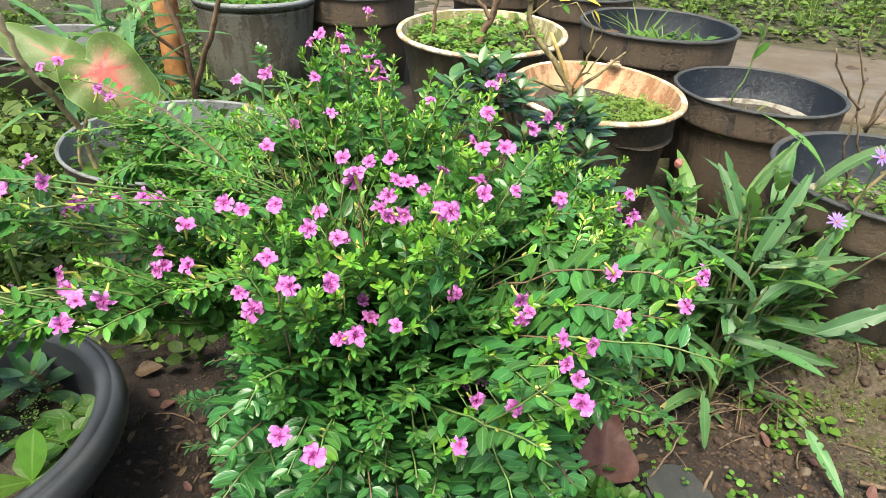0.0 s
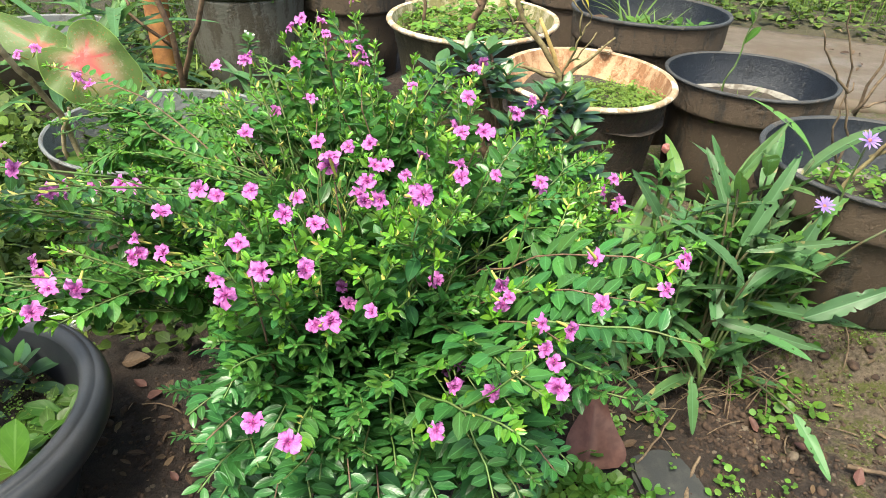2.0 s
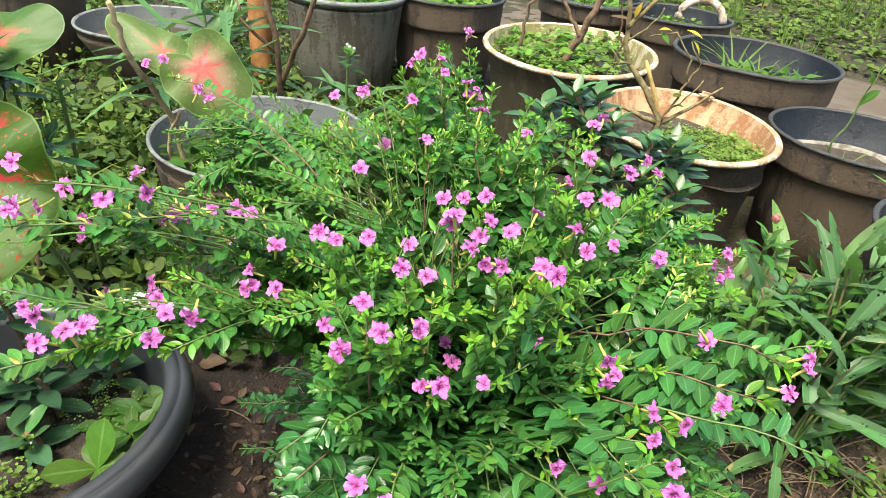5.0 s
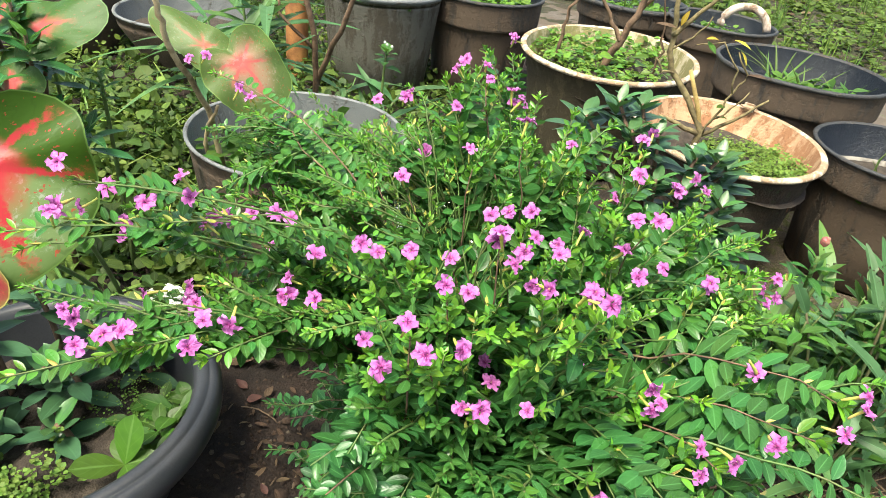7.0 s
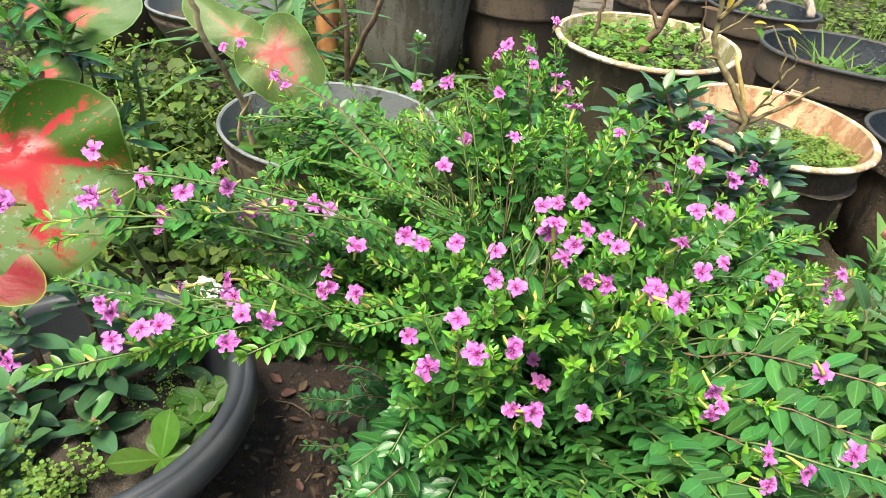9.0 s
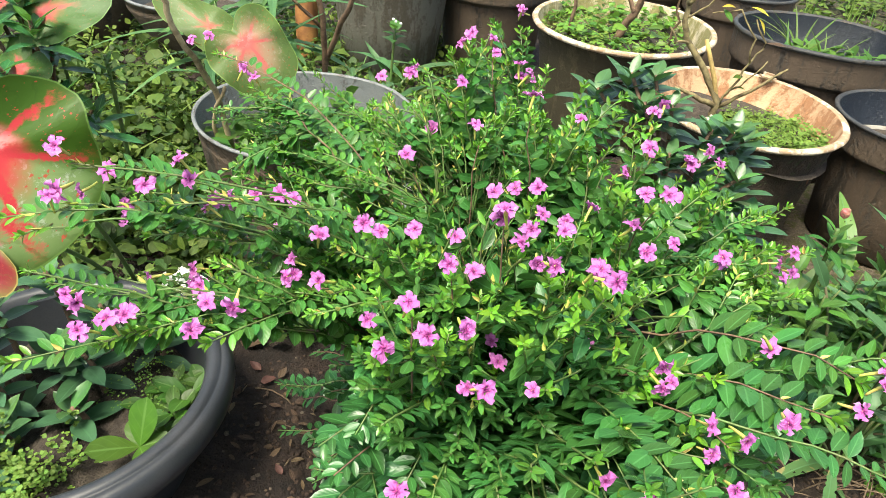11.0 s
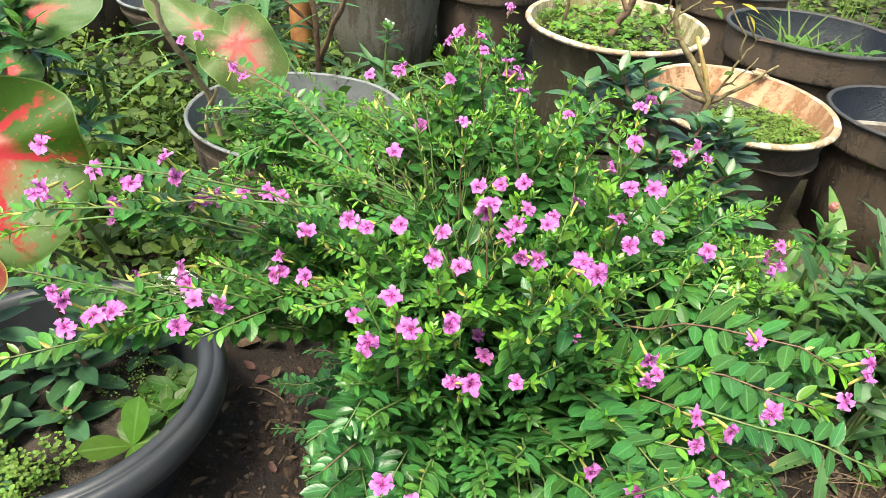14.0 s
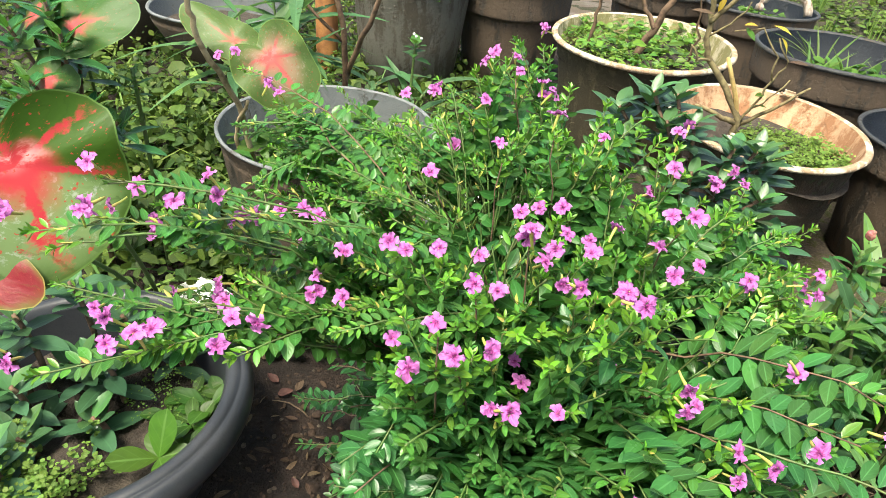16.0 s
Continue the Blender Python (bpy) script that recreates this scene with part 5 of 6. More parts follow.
for i in range(60):
    x, y, a = RNG.uniform(0.33, 0.60), RNG.uniform(0.77, 0.92), RNG.uniform(0, 6.28)
    L = RNG.uniform(0.04, 0.12)
    p, q = Vector((x, y, height(x, y))), Vector((x + L * math.cos(a), y + L * math.sin(a) * 0.6, height(x, y) + RNG.uniform(0.0, 0.09)))
    limb(dead, bend(p, p.lerp(q, 0.5) + Vector((0, 0, 0.02)), q, 5), (0.0013, 0.0007), TWIG, "stem")

low = plant("broadleaf_grass", "ragged old strap leaves trailing on the soil", "weed", (0.49, 0.83, 0.0), "strap-leaved weeds")
for foot, tip, size, age in (((0.54, 0.85, 0.17), (0.2, -0.02, -0.02), 0.20, 0.05), ((0.50, 0.84, 0.15), (0.14, 0.04, 0.03), 0.19, 0.2), ((0.42, 0.82, 0.14), (0.02, -0.10, 0.01), 0.09, 0.3), ((0.55, 0.88, 0.20), (0.2, 0.03, 0.07), 0.22, 0.1)):
    leaf_on(low, STRAPS[int(size * 100) % 4], foot, tip, (0.0, -0.2, 1), size, STRAP, age)
    limb(low, bend((0.49, 0.83, 0.0), (0.49, 0.83, 0.08), foot, 5), (0.003, 0.002), STEM, "stem")


# the broadest leaves of the stand, each on its own sheath
tall = plant("broadleaf_grass", "stand of broad pale strap leaves with chewed edges", "weed", (0.50, 0.88, 0.0), "strap-leaved weeds")
for a, b, wide, age in (((0.503, 0.860, 0.270), (0.567, 0.880, 0.420), 0.20, 0.1), ((0.484, 0.900, 0.336), (0.438, 0.900, 0.433), 0.17, 0.1), ((0.491, 0.820, 0.291), (0.644, 0.800, 0.319), 0.12, 0.15),
                        ((0.575, 0.850, 0.222), (0.611, 0.850, 0.329), 0.34, 0.0), ((0.693, 0.830, 0.330), (0.762, 0.800, 0.269), 0.20, 0.2), ((0.499, 0.920, 0.366), (0.554, 0.920, 0.451), 0.19, 0.3),
                        ((0.375, 0.880, 0.313), (0.319, 0.860, 0.390), 0.24, 0.0), ((0.467, 0.800, 0.178), (0.614, 0.740, 0.163), 0.18, 0.1),
                        ((0.624, 0.830, 0.161), (0.741, 0.810, 0.230), 0.30, 0.0), ((0.532, 0.840, 0.098), (0.512, 0.840, 0.235), 0.18, 0.0),
                        ((0.591, 0.721, 0.060), (0.613, 0.631, 0.020), 0.26, 0.2), ((0.434, 0.759, 0.100), (0.440, 0.711, 0.020), 0.24, 0.2)):
    a, b = Vector(a), Vector(b)
    geo = blade(1.0, wide * 0.72, 26, 0.42, 0.60, 0.30, 0.14, 0.06, 0.10, 7, seed=int(a.x * 1000))
    leaf_on(tall, geo, a, b - a + Vector((0, 0, 0.01)), Vector((-0.1, -0.75, 0.7)), (b - a).length * 1.03, STRAP, age)
    limb(tall, bend((0.50 + (a.x - 0.50) * 0.4, 0.88, 0.0), (0.50 + (a.x - 0.50) * 0.6, 0.87, a.z * 0.7), a + (b - a) * 0.02, 7), (0.0030, 0.0018), SHEATH, "stem")


def aster(flowers, foot):
    host = plant("aster", "thin-stemmed aster with pale lilac flowers", "flower", (foot[0], foot[1], 0.0))
    for q in flowers:
        q = Vector(q)
        pts = bend((foot[0], foot[1], 0.0), (foot[0] + (q.x - foot[0]) * 0.2, foot[1] + (q.y - foot[1]) * 0.2, q.z * 0.7), q, 10)
        limb(host, pts, (0.0024, 0.0012), STEM, "stem")
        for i in range(3, 10):
            a = RNG.uniform(0, 6.28)
            leaf_on(host, RNG.choice(OVAL), pts[i], (math.cos(a), math.sin(a), 0.5), (0, 0, 1), RNG.uniform(0.015, 0.035), WEED, 0.3)
        f = Foliage()
        g = blade(0.017, 0.0036, 4, 0.6, 0.5, 0.1, 0.1, seed=3)
        for i in range(17):
            a = 6.28 * i / 17 + RNG.uniform(-0.1, 0.1)
            f.add(g, aim((0, 0, 0), (math.cos(a), math.sin(a), RNG.uniform(0.1, 0.7)), (0, 0, 1)), 0.0)
        face = Vector((RNG.uniform(-0.3, 0.3), -0.5, 0.8)).to_track_quat("Z", "Y").to_matrix().to_4x4()
        fl = part("flower", f.mesh("flower"), LILAC, host, "pale lilac daisy flower", at=Matrix.Translation(q - host.location) @ face)
        bm = bmesh.new()
        bmesh.ops.create_uvsphere(bm, u_segments=10, v_segments=6, radius=0.0034)
        part("centre", bm, PINKBUD, fl)


aster(((0.655, 0.885, 0.445), (0.632, 0.893, 0.332)), (0.67, 0.93))


# caladiums
def heart(length, width, seed, cup=0.12, wave=0.045, curl=0.0):
    """A heart-shaped leaf: the stalk joins at the origin, the tip lies at +y."""
    rnd = random.Random(seed)
    n, k = 48, 8
    edge = []
    for i in range(n):
        a = 2 * math.pi * i / n      # 0 at the tip
        c = math.cos(a)
        r = 0.58 + 0.13 * c + 0.10 * math.cos(2 * a) + 0.07 * math.cos(3 * a)
        r *= 1 + 0.10 * noise.noise((math.cos(a) * 1.6 + seed * 3.1, math.sin(a) * 1.6, seed)) + 0.03 * noise.noise((math.cos(a) * 5 + seed, math.sin(a) * 5, seed))
        r *= 1 - 0.42 * math.exp(-((abs(a - math.pi)) / 0.30) ** 2)
        edge.append((math.sin(a) * r * width, c * r * length))
    vs, uv, fs = [(0, 0, 0)], [(0.5, 0.5)], []
    for j in range(1, k + 1):
        s = j / k
        for i, (x, y) in enumerate(edge):
            a = 2 * math.pi * i / n
            z = -cup * length * s ** 2 * (0.6 + 0.4 * math.cos(a)) + wave * length * s ** 2 * math.sin(a * 5 + seed) + 0.03 * length * s * abs(math.sin(a)) + curl * length * s ** 1.6 * max(0.0, -0.7 * (math.sin(a) + math.cos(a)))
            vs.append((x * s, y * s, z))
            uv.append((0.5 + 0.48 * s * math.sin(a), 0.5 - 0.48 * s * math.cos(a)))
    for j in range(k - 1):
        o = 1 + j * n
        for i in range(n):
            fs.append((o + i, o + (i + 1) % n, o + n + (i + 1) % n, o + n + i))
    for i in range(0, n, 2):
        fs.append((0, 1 + (i + 2) % n, 1 + (i + 1) % n, 1 + i))
    return np.array(vs), np.array(fs), np.array(uv)


def caladium(label, foot, blades, curl=0.0):
    host = plant("caladium", label, "caladium", (foot[0], foot[1], 0.0), "caladiums")
    for i, (at, tip, normal, length, width, mat, seed) in enumerate(blades):
        at = Vector(at)
        limb(host, bend((foot[0], foot[1], 0.0), (foot[0] * 0.6 + at.x * 0.4, foot[1] * 0.6 + at.y * 0.4, at.z * 0.8), at - Vector(normal).normalized() * 0.003, 9), (0.004, 0.0026), STEM, "stalk")
        me = leaf_mesh("leaf", heart(length, width, seed, curl=curl if i == 0 else 0.0), 0.0, 0.5)
        part("leaf", me, mat, host, "", at=Matrix.Translation(-host.location) @ aim(at, tip, normal))
    return host


caladium("caladium with a large red-starred, holed green leaf", (-0.66, 0.86), (
    ((-0.582, 0.556, 0.503), (0.42, -0.22, -0.62), (0.42, -0.42, 0.80), 0.136, 0.212, CAL_RED, 3),
    ((-0.603, 0.500, 0.424), (0.75, -0.15, -0.25), (0.2, -0.65, 0.70), 0.085, 0.065, CAL_OLD, 5)), 0.16)
caladium("caladium with pale green leaves blushed pink", (-0.66, 1.42), (
    ((-0.535, 1.045, 0.480), (0.55, 0.0, -0.55), (0.35, -0.55, 0.75), 0.108, 0.145, CAL_PINK, 2),
    ((-0.600, 1.050, 0.498), (-0.75, 0.05, 0.40), (0.3, -0.60, 0.72), 0.115, 0.075, CAL_PALE, 7)))
caladium("caladium with green leaves and a red middle", (-0.95, 1.15), (
    ((-0.822, 0.965, 0.510), (0.72, 0.25, 0.30), (0.1, -0.65, 0.75), 0.115, 0.11, CAL_GREEN, 4),
    ((-0.905, 0.985, 0.515), (-0.6, 0.1, -0.3), (0.1, -0.6, 0.8), 0.12, 0.12, CAL_GREEN, 6),
    ((-0.860, 0.930, 0.430), (-0.3, -0.3, -0.5), (0.1, -0.6, 0.8), 0.10, 0.10, CAL_GREEN, 9)))


def rosette_shrub(label, foot, heads, size, material, n=14, wood=WOOD, kinds=OVAL, name="small_shrub", own=False):
    host = plant(name, label, "shrub", (foot[0], foot[1], foot[2]), "")
    for q in heads:
        q = Vector(q)
        base = Vector((q.x + 0.01, q.y + 0.01, foot[2])) if own else Vector(foot)
        limb(host, bend(base, (base.x, base.y, q.z * 0.7 + foot[2] * 0.3), q, 8), (0.005, 0.003), wood, "stem")
        for i in range(n):
            a, s = i * 2.4, i / n
            d = Vector((math.cos(a), math.sin(a), 0.15 + 1.1 * s + RNG.uniform(-0.2, 0.2)))
            leaf_on(host, RNG.choice(kinds), q - Vector((0, 0, 0.045 * (1 - s))), d, Vector((-d.x * 0.6, -d.y * 0.6, 1)), size * RNG.uniform(0.75, 1.15) * (1 - 0.35 * s), material, max(0.0, s - 0.6) * 1.0)


rosette_shrub("small shrub with dark glossy leaf rosettes", (0.17, 1.06, 0.0), ((0.03, 1.12, 0.465), (0.075, 1.11, 0.50), (0.115, 1.13, 0.495), (0.10, 1.07, 0.47), (0.04, 1.06, 0.44), (0.145, 1.09, 0.465), (0.215, 1.09, 0.435), (0.245, 1.08, 0.44), (0.27, 1.10, 0.42),
              (0.20, 1.04, 0.40), (0.26, 1.03, 0.385), (0.235, 0.99, 0.36), (0.28, 0.99, 0.35), (0.15, 1.03, 0.41)), 0.066, DARKLEAF, 14, kinds=BROAD)
rosette_shrub("leafy shrub with opposite dark green leaves", (-0.90, 1.02, 0.0), ((-0.86, 0.96, 0.545), (-0.84, 0.985, 0.46), (-0.93, 0.95, 0.50), (-0.80, 0.92, 0.40), (-0.97, 1.0, 0.56), (-0.87, 0.90, 0.44), (-0.82, 0.93, 0.51), (-0.92, 0.92, 0.40), (-0.78, 0.97, 0.36)), 0.072, CUPHEA, 11)
rosette_shrub("upright weed with a pinkish bract on top", (-0.80, 1.06, 0.0), ((-0.775, 1.02, 0.435),), 0.035, WEED, 9, STEM)

# plants in the near black pot
rosette_shrub("dark-leaved creeping plant filling the black pot", (-0.66, 0.52, 0.10), tuple((-0.645 + 0.085 * math.cos(a), 0.53 + 0.10 * math.sin(a), 0.175 + 0.03 * math.sin(3 * a)) for a in (0.9, 1.8, 2.6, 3.4, 4.2, 5.0)) + ((-0.66, 0.53, 0.20), (-0.62, 0.60, 0.19), (-0.70, 0.60, 0.25), (-0.66, 0.66, 0.27), (-0.74, 0.52, 0.25), (-0.60, 0.67, 0.22), (-0.575, 0.55, 0.15), (-0.55, 0.69, 0.16), (-0.63, 0.49, 0.16)), 0.066, DARKLEAF, 12, kinds=BROAD, own=True)


def seedling(x, y, z, size, n, label, mat=SPOON, kinds=SPADE):
    host = plant("seedling", label, "seedling", (x, y, z), "seedlings in the black pot")
    limb(host, [(x, y, z), (x + 0.002, y, z + size * 0.3), (x, y, z + size * 0.5)], (0.002, 0.0015), STEM, "stem")
    a0 = RNG.uniform(0, 6.28)
    for i in range(n):
        a = a0 + i * 2.4
        leaf_on(host, RNG.choice(kinds), (x, y, z + size * (0.2 + 0.3 * i / n)), (math.cos(a), math.sin(a), RNG.uniform(0.2, 0.8)), (-math.cos(a) * 0.5, -math.sin(a) * 0.5 - 0.3, 1), size * RNG.uniform(0.7, 1.1), mat, RNG.uniform(0, 0.35))


big = plant("seedling", "seedling with broad spoon-shaped pale green leaves", "seedling", (-0.470, 0.528, 0.105), "seedlings in the black pot")
for way, up, size in (((0.05, 0.40, 0.9), (0, -0.9, 0.4), 0.066), ((-0.65, -0.55, 0.35), (0, -0.2, 1), 0.062), ((0.7, 0.25, 0.3), (0, -0.3, 1), 0.042), ((0.5, -0.5, 0.2), (0, 0, 1), 0.05), ((-0.5, 0.5, 0.4), (0, -0.3, 1), 0.04)):
    leaf_on(big, SPOONS[size < 0.06], (-0.470, 0.528, 0.135), way, up, size, SPOON, RNG.uniform(0.2, 0.6))
for x, y in ((-0.488, 0.640), (-0.458, 0.628), (-0.462, 0.592), (-0.448, 0.650), (-0.503, 0.605), (-0.448, 0.556)):
    seedling(x, y, 0.108, RNG.uniform(0.038, 0.050), 6, "small seedling with oval green leaves")
f = Foliage()
for i in range(34):
    a = RNG.choice(((-0.597, 0.470), (-0.557, 0.455), (-0.580, 0.440), (-0.552, 0.492)))
    x, y, lean = RNG.gauss(a[0], 0.020), RNG.gauss(a[1], 0.014), RNG.uniform(0, 6.28)
    tall = RNG.uniform(0.03, 0.075)
    for k in range(9):
        v = k / 8
        c = Vector((x + math.cos(lean) * 0.03 * v, y + math.sin(lean) * 0.03 * v, 0.112 + tall * v))
        for turn in (0.0, 3.14):
            q = k * 1.57 + turn + RNG.uniform(-0.3, 0.3)
            d = Vector((math.cos(q), math.sin(q), 0.35))
            reach = 0.008 * (1 - v) + 0.003
            f.add(RNG.choice(ROUND), aim(c + d * reach * 0.6, d, Vector((0, 0, 1)) + shake(0.25), RNG.uniform(0.005, 0.009)), RNG.uniform(0.0, 0.5))
            f.add(RNG.choice(ROUND), aim(c + d * reach + shake(0.002), d + shake(0.3), Vector((0, 0, 1)) + shake(0.25), RNG.uniform(0.003, 0.006)), RNG.uniform(0.1, 0.7))
for i in range(90):
    x, y = RNG.gauss(-0.53, 0.03), RNG.gauss(0.63, 0.03)
    sprig(f, (x, y, 0.115), 4, RNG.uniform(0.0024, 0.0045), RNG.uniform(0.005, 0.05), ROUND, 0.1)
stuff("clearweed", f, MOSSY, "tiny-leaved pale green clearweed in the black pot", "weeds")


# creeping plants and weeds in the other pots
def fill(name, label, cx, cy, r, z, n, size, tall, mat, kinds, age=0.4, squash=1.0):
    f = Foliage()
    for i in range(n):
        a, q = RNG.uniform(0, 6.28), r * math.sqrt(RNG.random())
        sprig(f, (cx + q * math.cos(a), cy + q * math.sin(a) * squash, z), RNG.randint(3, 6), size * RNG.uniform(0.6, 1.4), tall * RNG.uniform(0.1, 1.0), kinds, age)
    return stuff(name, f, mat, label, "weeds")


fill("creeping_moss", "mound of tiny-leaved creeping plant in the rusty basin", 0.46, 1.56, 0.125, 0.258, 900, 0.0066, 0.034, MOSSY, ROUND, 0.5)
fill("basin_weeds", "green weeds growing thick in the cream basin", 0.13, 2.22, 0.24, 0.28, 170, 0.022, 0.055, WEED, ROUND + SMALL, 0.7, 1.15)
fill("basin_weeds", "low creeping weeds in the cream basin", 0.10, 2.12, 0.20, 0.28, 260, 0.011, 0.02, MOSSY, ROUND, 0.7, 1.15)
fill("pot_weeds", "small green weeds in the wide brown pot", 0.70, 2.06, 0.13, 0.295, 60, 0.032, 0.05, WEED, ROUND, 0.3)
fill("pot_weeds", "pale green weeds in the black pot", 0.85, 1.03, 0.16, 0.262, 170, 0.014, 0.035, WEED, ROUND + SMALL, 0.7)
fill("pot_weeds", "few small weeds on the soil of a pot", 0.76, 1.60, 0.10, 0.232, 18, 0.020, 0.02, WEED, ROUND, 0.4)
fill("pot_weeds", "green weeds in the grey pot", -0.50, 1.20, 0.16, 0.23, 90, 0.035, 0.09, WEED, SMALL, 0.3)
fill("pot_weeds", "green weeds in the tall grey pot", -0.645, 2.41, 0.17, 0.315, 110, 0.03, 0.06, WEED, SMALL, 0.6)
fill("pot_weeds", "green weeds in the tall brown pot", -0.30, 2.62, 0.17, 0.315, 110, 0.03, 0.06, WEED, SMALL, 0.6)
fill("pot_weeds", "green weeds in the black pot far back", 0.27, 2.98, 0.17, 0.285, 80, 0.03, 0.05, WEED, SMALL, 0.5)
fill("pot_weeds", "green weeds in the pot between the basins", 0.60, 2.80, 0.15, 0.275, 50, 0.03, 0.05, WEED, SMALL, 0.5)
fill("pot_weeds", "moss and weeds in the shrub's pot", 0.11, 0.93, 0.12, 0.23, 120, 0.014, 0.03, MOSSY, ROUND, 0.3)


def grass_tuft(x, y, z, n, size, label):
    host = plant("grass_tuft", label, "grass", (x, y, z), "grass tufts in pots")
    for i in range(n):
        a = RNG.uniform(0, 6.28)
        leaf_on(host, RNG.choice(BLADE), (x + 0.01 * math.cos(a), y + 0.01 * math.sin(a), z), (math.cos(a) * 0.7, math.sin(a) * 0.7, RNG.uniform(0.5, 1.6)), (-math.cos(a), -math.sin(a), 0.6), size * RNG.uniform(0.6, 1.2), GRASS, RNG.uniform(0, 0.7), "grass_blade")


for x, y, z, n, s in ((0.60, 2.05, 0.29, 16, 0.13), (0.72, 2.10, 0.29, 14, 0.13), (0.66, 2.16, 0.29, 12, 0.16), (0.80, 2.04, 0.29, 12, 0.10), (-0.70, 2.38, 0.31, 14, 0.14), (-0.56, 2.44, 0.31, 14, 0.15), (-0.38, 2.58, 0.31, 14, 0.16), (-0.24, 2.60, 0.31, 14, 0.16), (-0.30, 2.70, 0.31, 12, 0.2), (0.79, 1.60, 0.228, 7, 0.10), (0.24, 2.95, 0.28, 12, 0.14)):
    grass_tuft(x, y, z, n, s, "tuft of thin green grass growing in a pot")


# woody plants
def bare_shrub(label, foot, limbs, material, leaf_spots=(), leaf_mat=WEED, leaf_size=0.03, kinds=OVAL):
    host = plant("small_tree", label, "tree", foot)
    for pts, r in limbs:
        pts = [Vector(p) for p in pts]
        fine = []
        for a, b in zip(pts, pts[1:]):
            for s in (0, 0.34, 0.67):
                fine.append(a.lerp(b, s) + shake(0.0025))
        fine.append(pts[-1])
        limb(host, fine, r, material)
    for q, way, mat, size in leaf_spots:
        leaf_on(host, RNG.choice(kinds), q, way, Vector((0, -0.4, 1)) + shake(0.3), size, mat, RNG.random())
    return host


tree_twigs = (
    (((0.32, 1.52, 0.335), (0.337, 1.51, 0.372), (0.352, 1.50, 0.437), (0.368, 1.50, 0.475), (0.337, 1.50, 0.518)), (0.003, 0.0016)),
    (((0.352, 1.50, 0.437), (0.345, 1.50, 0.48), (0.30, 1.50, 0.53), (0.25, 1.5, 0.52)), (0.0022, 0.0014)),
    (((0.325, 1.52, 0.34), (0.36, 1.50, 0.40), (0.385, 1.50, 0.44)), (0.0022, 0.0014)),
    (((0.225, 1.52, 0.447), (0.195, 1.50, 0.455), (0.175, 1.49, 0.485)), (0.003, 0.0015)),
    (((0.205, 1.52, 0.50), (0.24, 1.50, 0.53), (0.262, 1.49, 0.58)), (0.0025, 0.0015)))
tree = bare_shrub("gnarled little tree with a few yellowing leaves, in the rusty basin", (0.315, 1.52, 0.27), (
    (((0.318, 1.525, 0.265), (0.317, 1.52, 0.335), (0.269, 1.52, 0.40), (0.227, 1.52, 0.444), (0.208, 1.52, 0.49), (0.203, 1.52, 0.54), (0.193, 1.52, 0.60), (0.18, 1.52, 0.70)), (0.0078, 0.0048)),
    (((0.317, 1.52, 0.325), (0.373, 1.51, 0.371), (0.429, 1.50, 0.43)), (0.0055, 0.002)),
    (((0.317, 1.52, 0.33), (0.265, 1.51, 0.345), (0.219, 1.50, 0.36)), (0.007, 0.003)),
    (((0.20, 1.52, 0.53), (0.225, 1.51, 0.56), (0.257, 1.50, 0.60), (0.27, 1.5, 0.66)), (0.006, 0.003))) + tree_twigs, PALEWOOD,
    (((0.32, 1.50, 0.54), (0.9, -0.1, -0.15), YELLOWLEAF, 0.040), ((0.340, 1.50, 0.52), (0.6, -0.1, -0.5), YELLOWLEAF, 0.036), ((0.37, 1.50, 0.475), (0.9, 0, 0.0), LITTER, 0.04), ((0.29, 1.50, 0.535), (-0.4, -0.3, 0.2), YELLOWLEAF, 0.032),
     ((0.27, 1.50, 0.53), (0.2, -0.5, -0.2), SPOON, 0.04), ((0.205, 1.51, 0.545), (-0.6, -0.2, 0.1), LITTER, 0.05), ((0.21, 1.51, 0.55), (0.1, -0.2, 0.7), YELLOWLEAF, 0.034), ((0.35, 1.51, 0.40), (-0.5, -0.6, 0.1), SPOON, 0.04), ((0.335, 1.52, 0.37), (0.5, -0.5, 0.3), SPOON, 0.035)))
limb(tree, [Vector((0.325, 1.53, 0.265)), Vector((0.318, 1.525, 0.33)), Vector((0.300, 1.52, 0.38)), Vector((0.272, 1.52, 0.435)), Vector((0.258, 1.52, 0.462))], (0.0065, 0.004), YELLOWWOOD, "stump", "split pale yellow stump")

bare_shrub("leafless twiggy shrub in the black pot", (0.73, 1.05, 0.26), (
    (((0.735, 1.06, 0.25), (0.737, 1.055, 0.36), (0.72, 1.05, 0.43), (0.698, 1.05, 0.50), (0.672, 1.05, 0.555), (0.66, 1.05, 0.60)), (0.0026, 0.0011)),
    (((0.735, 1.055, 0.42), (0.737, 1.05, 0.50), (0.745, 1.05, 0.55)), (0.003, 0.0014)),
    (((0.725, 1.05, 0.43), (0.76, 1.05, 0.50), (0.775, 1.05, 0.57)), (0.003, 0.0014)),
    (((0.71, 1.05, 0.46), (0.672, 1.05, 0.491), (0.645, 1.05, 0.53), (0.632, 1.05, 0.56)), (0.0026, 0.0012)),
    (((0.73, 1.05, 0.435), (0.773, 1.05, 0.452), (0.826, 1.05, 0.471)), (0.0026, 0.0012)),
    (((0.735, 1.055, 0.33), (0.705, 1.05, 0.39), (0.70, 1.05, 0.44), (0.71, 1.05, 0.48)), (0.0024, 0.0012))), TWIG, (((0.826, 1.05, 0.471), (0.3, -0.2, 0.6), SPOON, 0.03),))
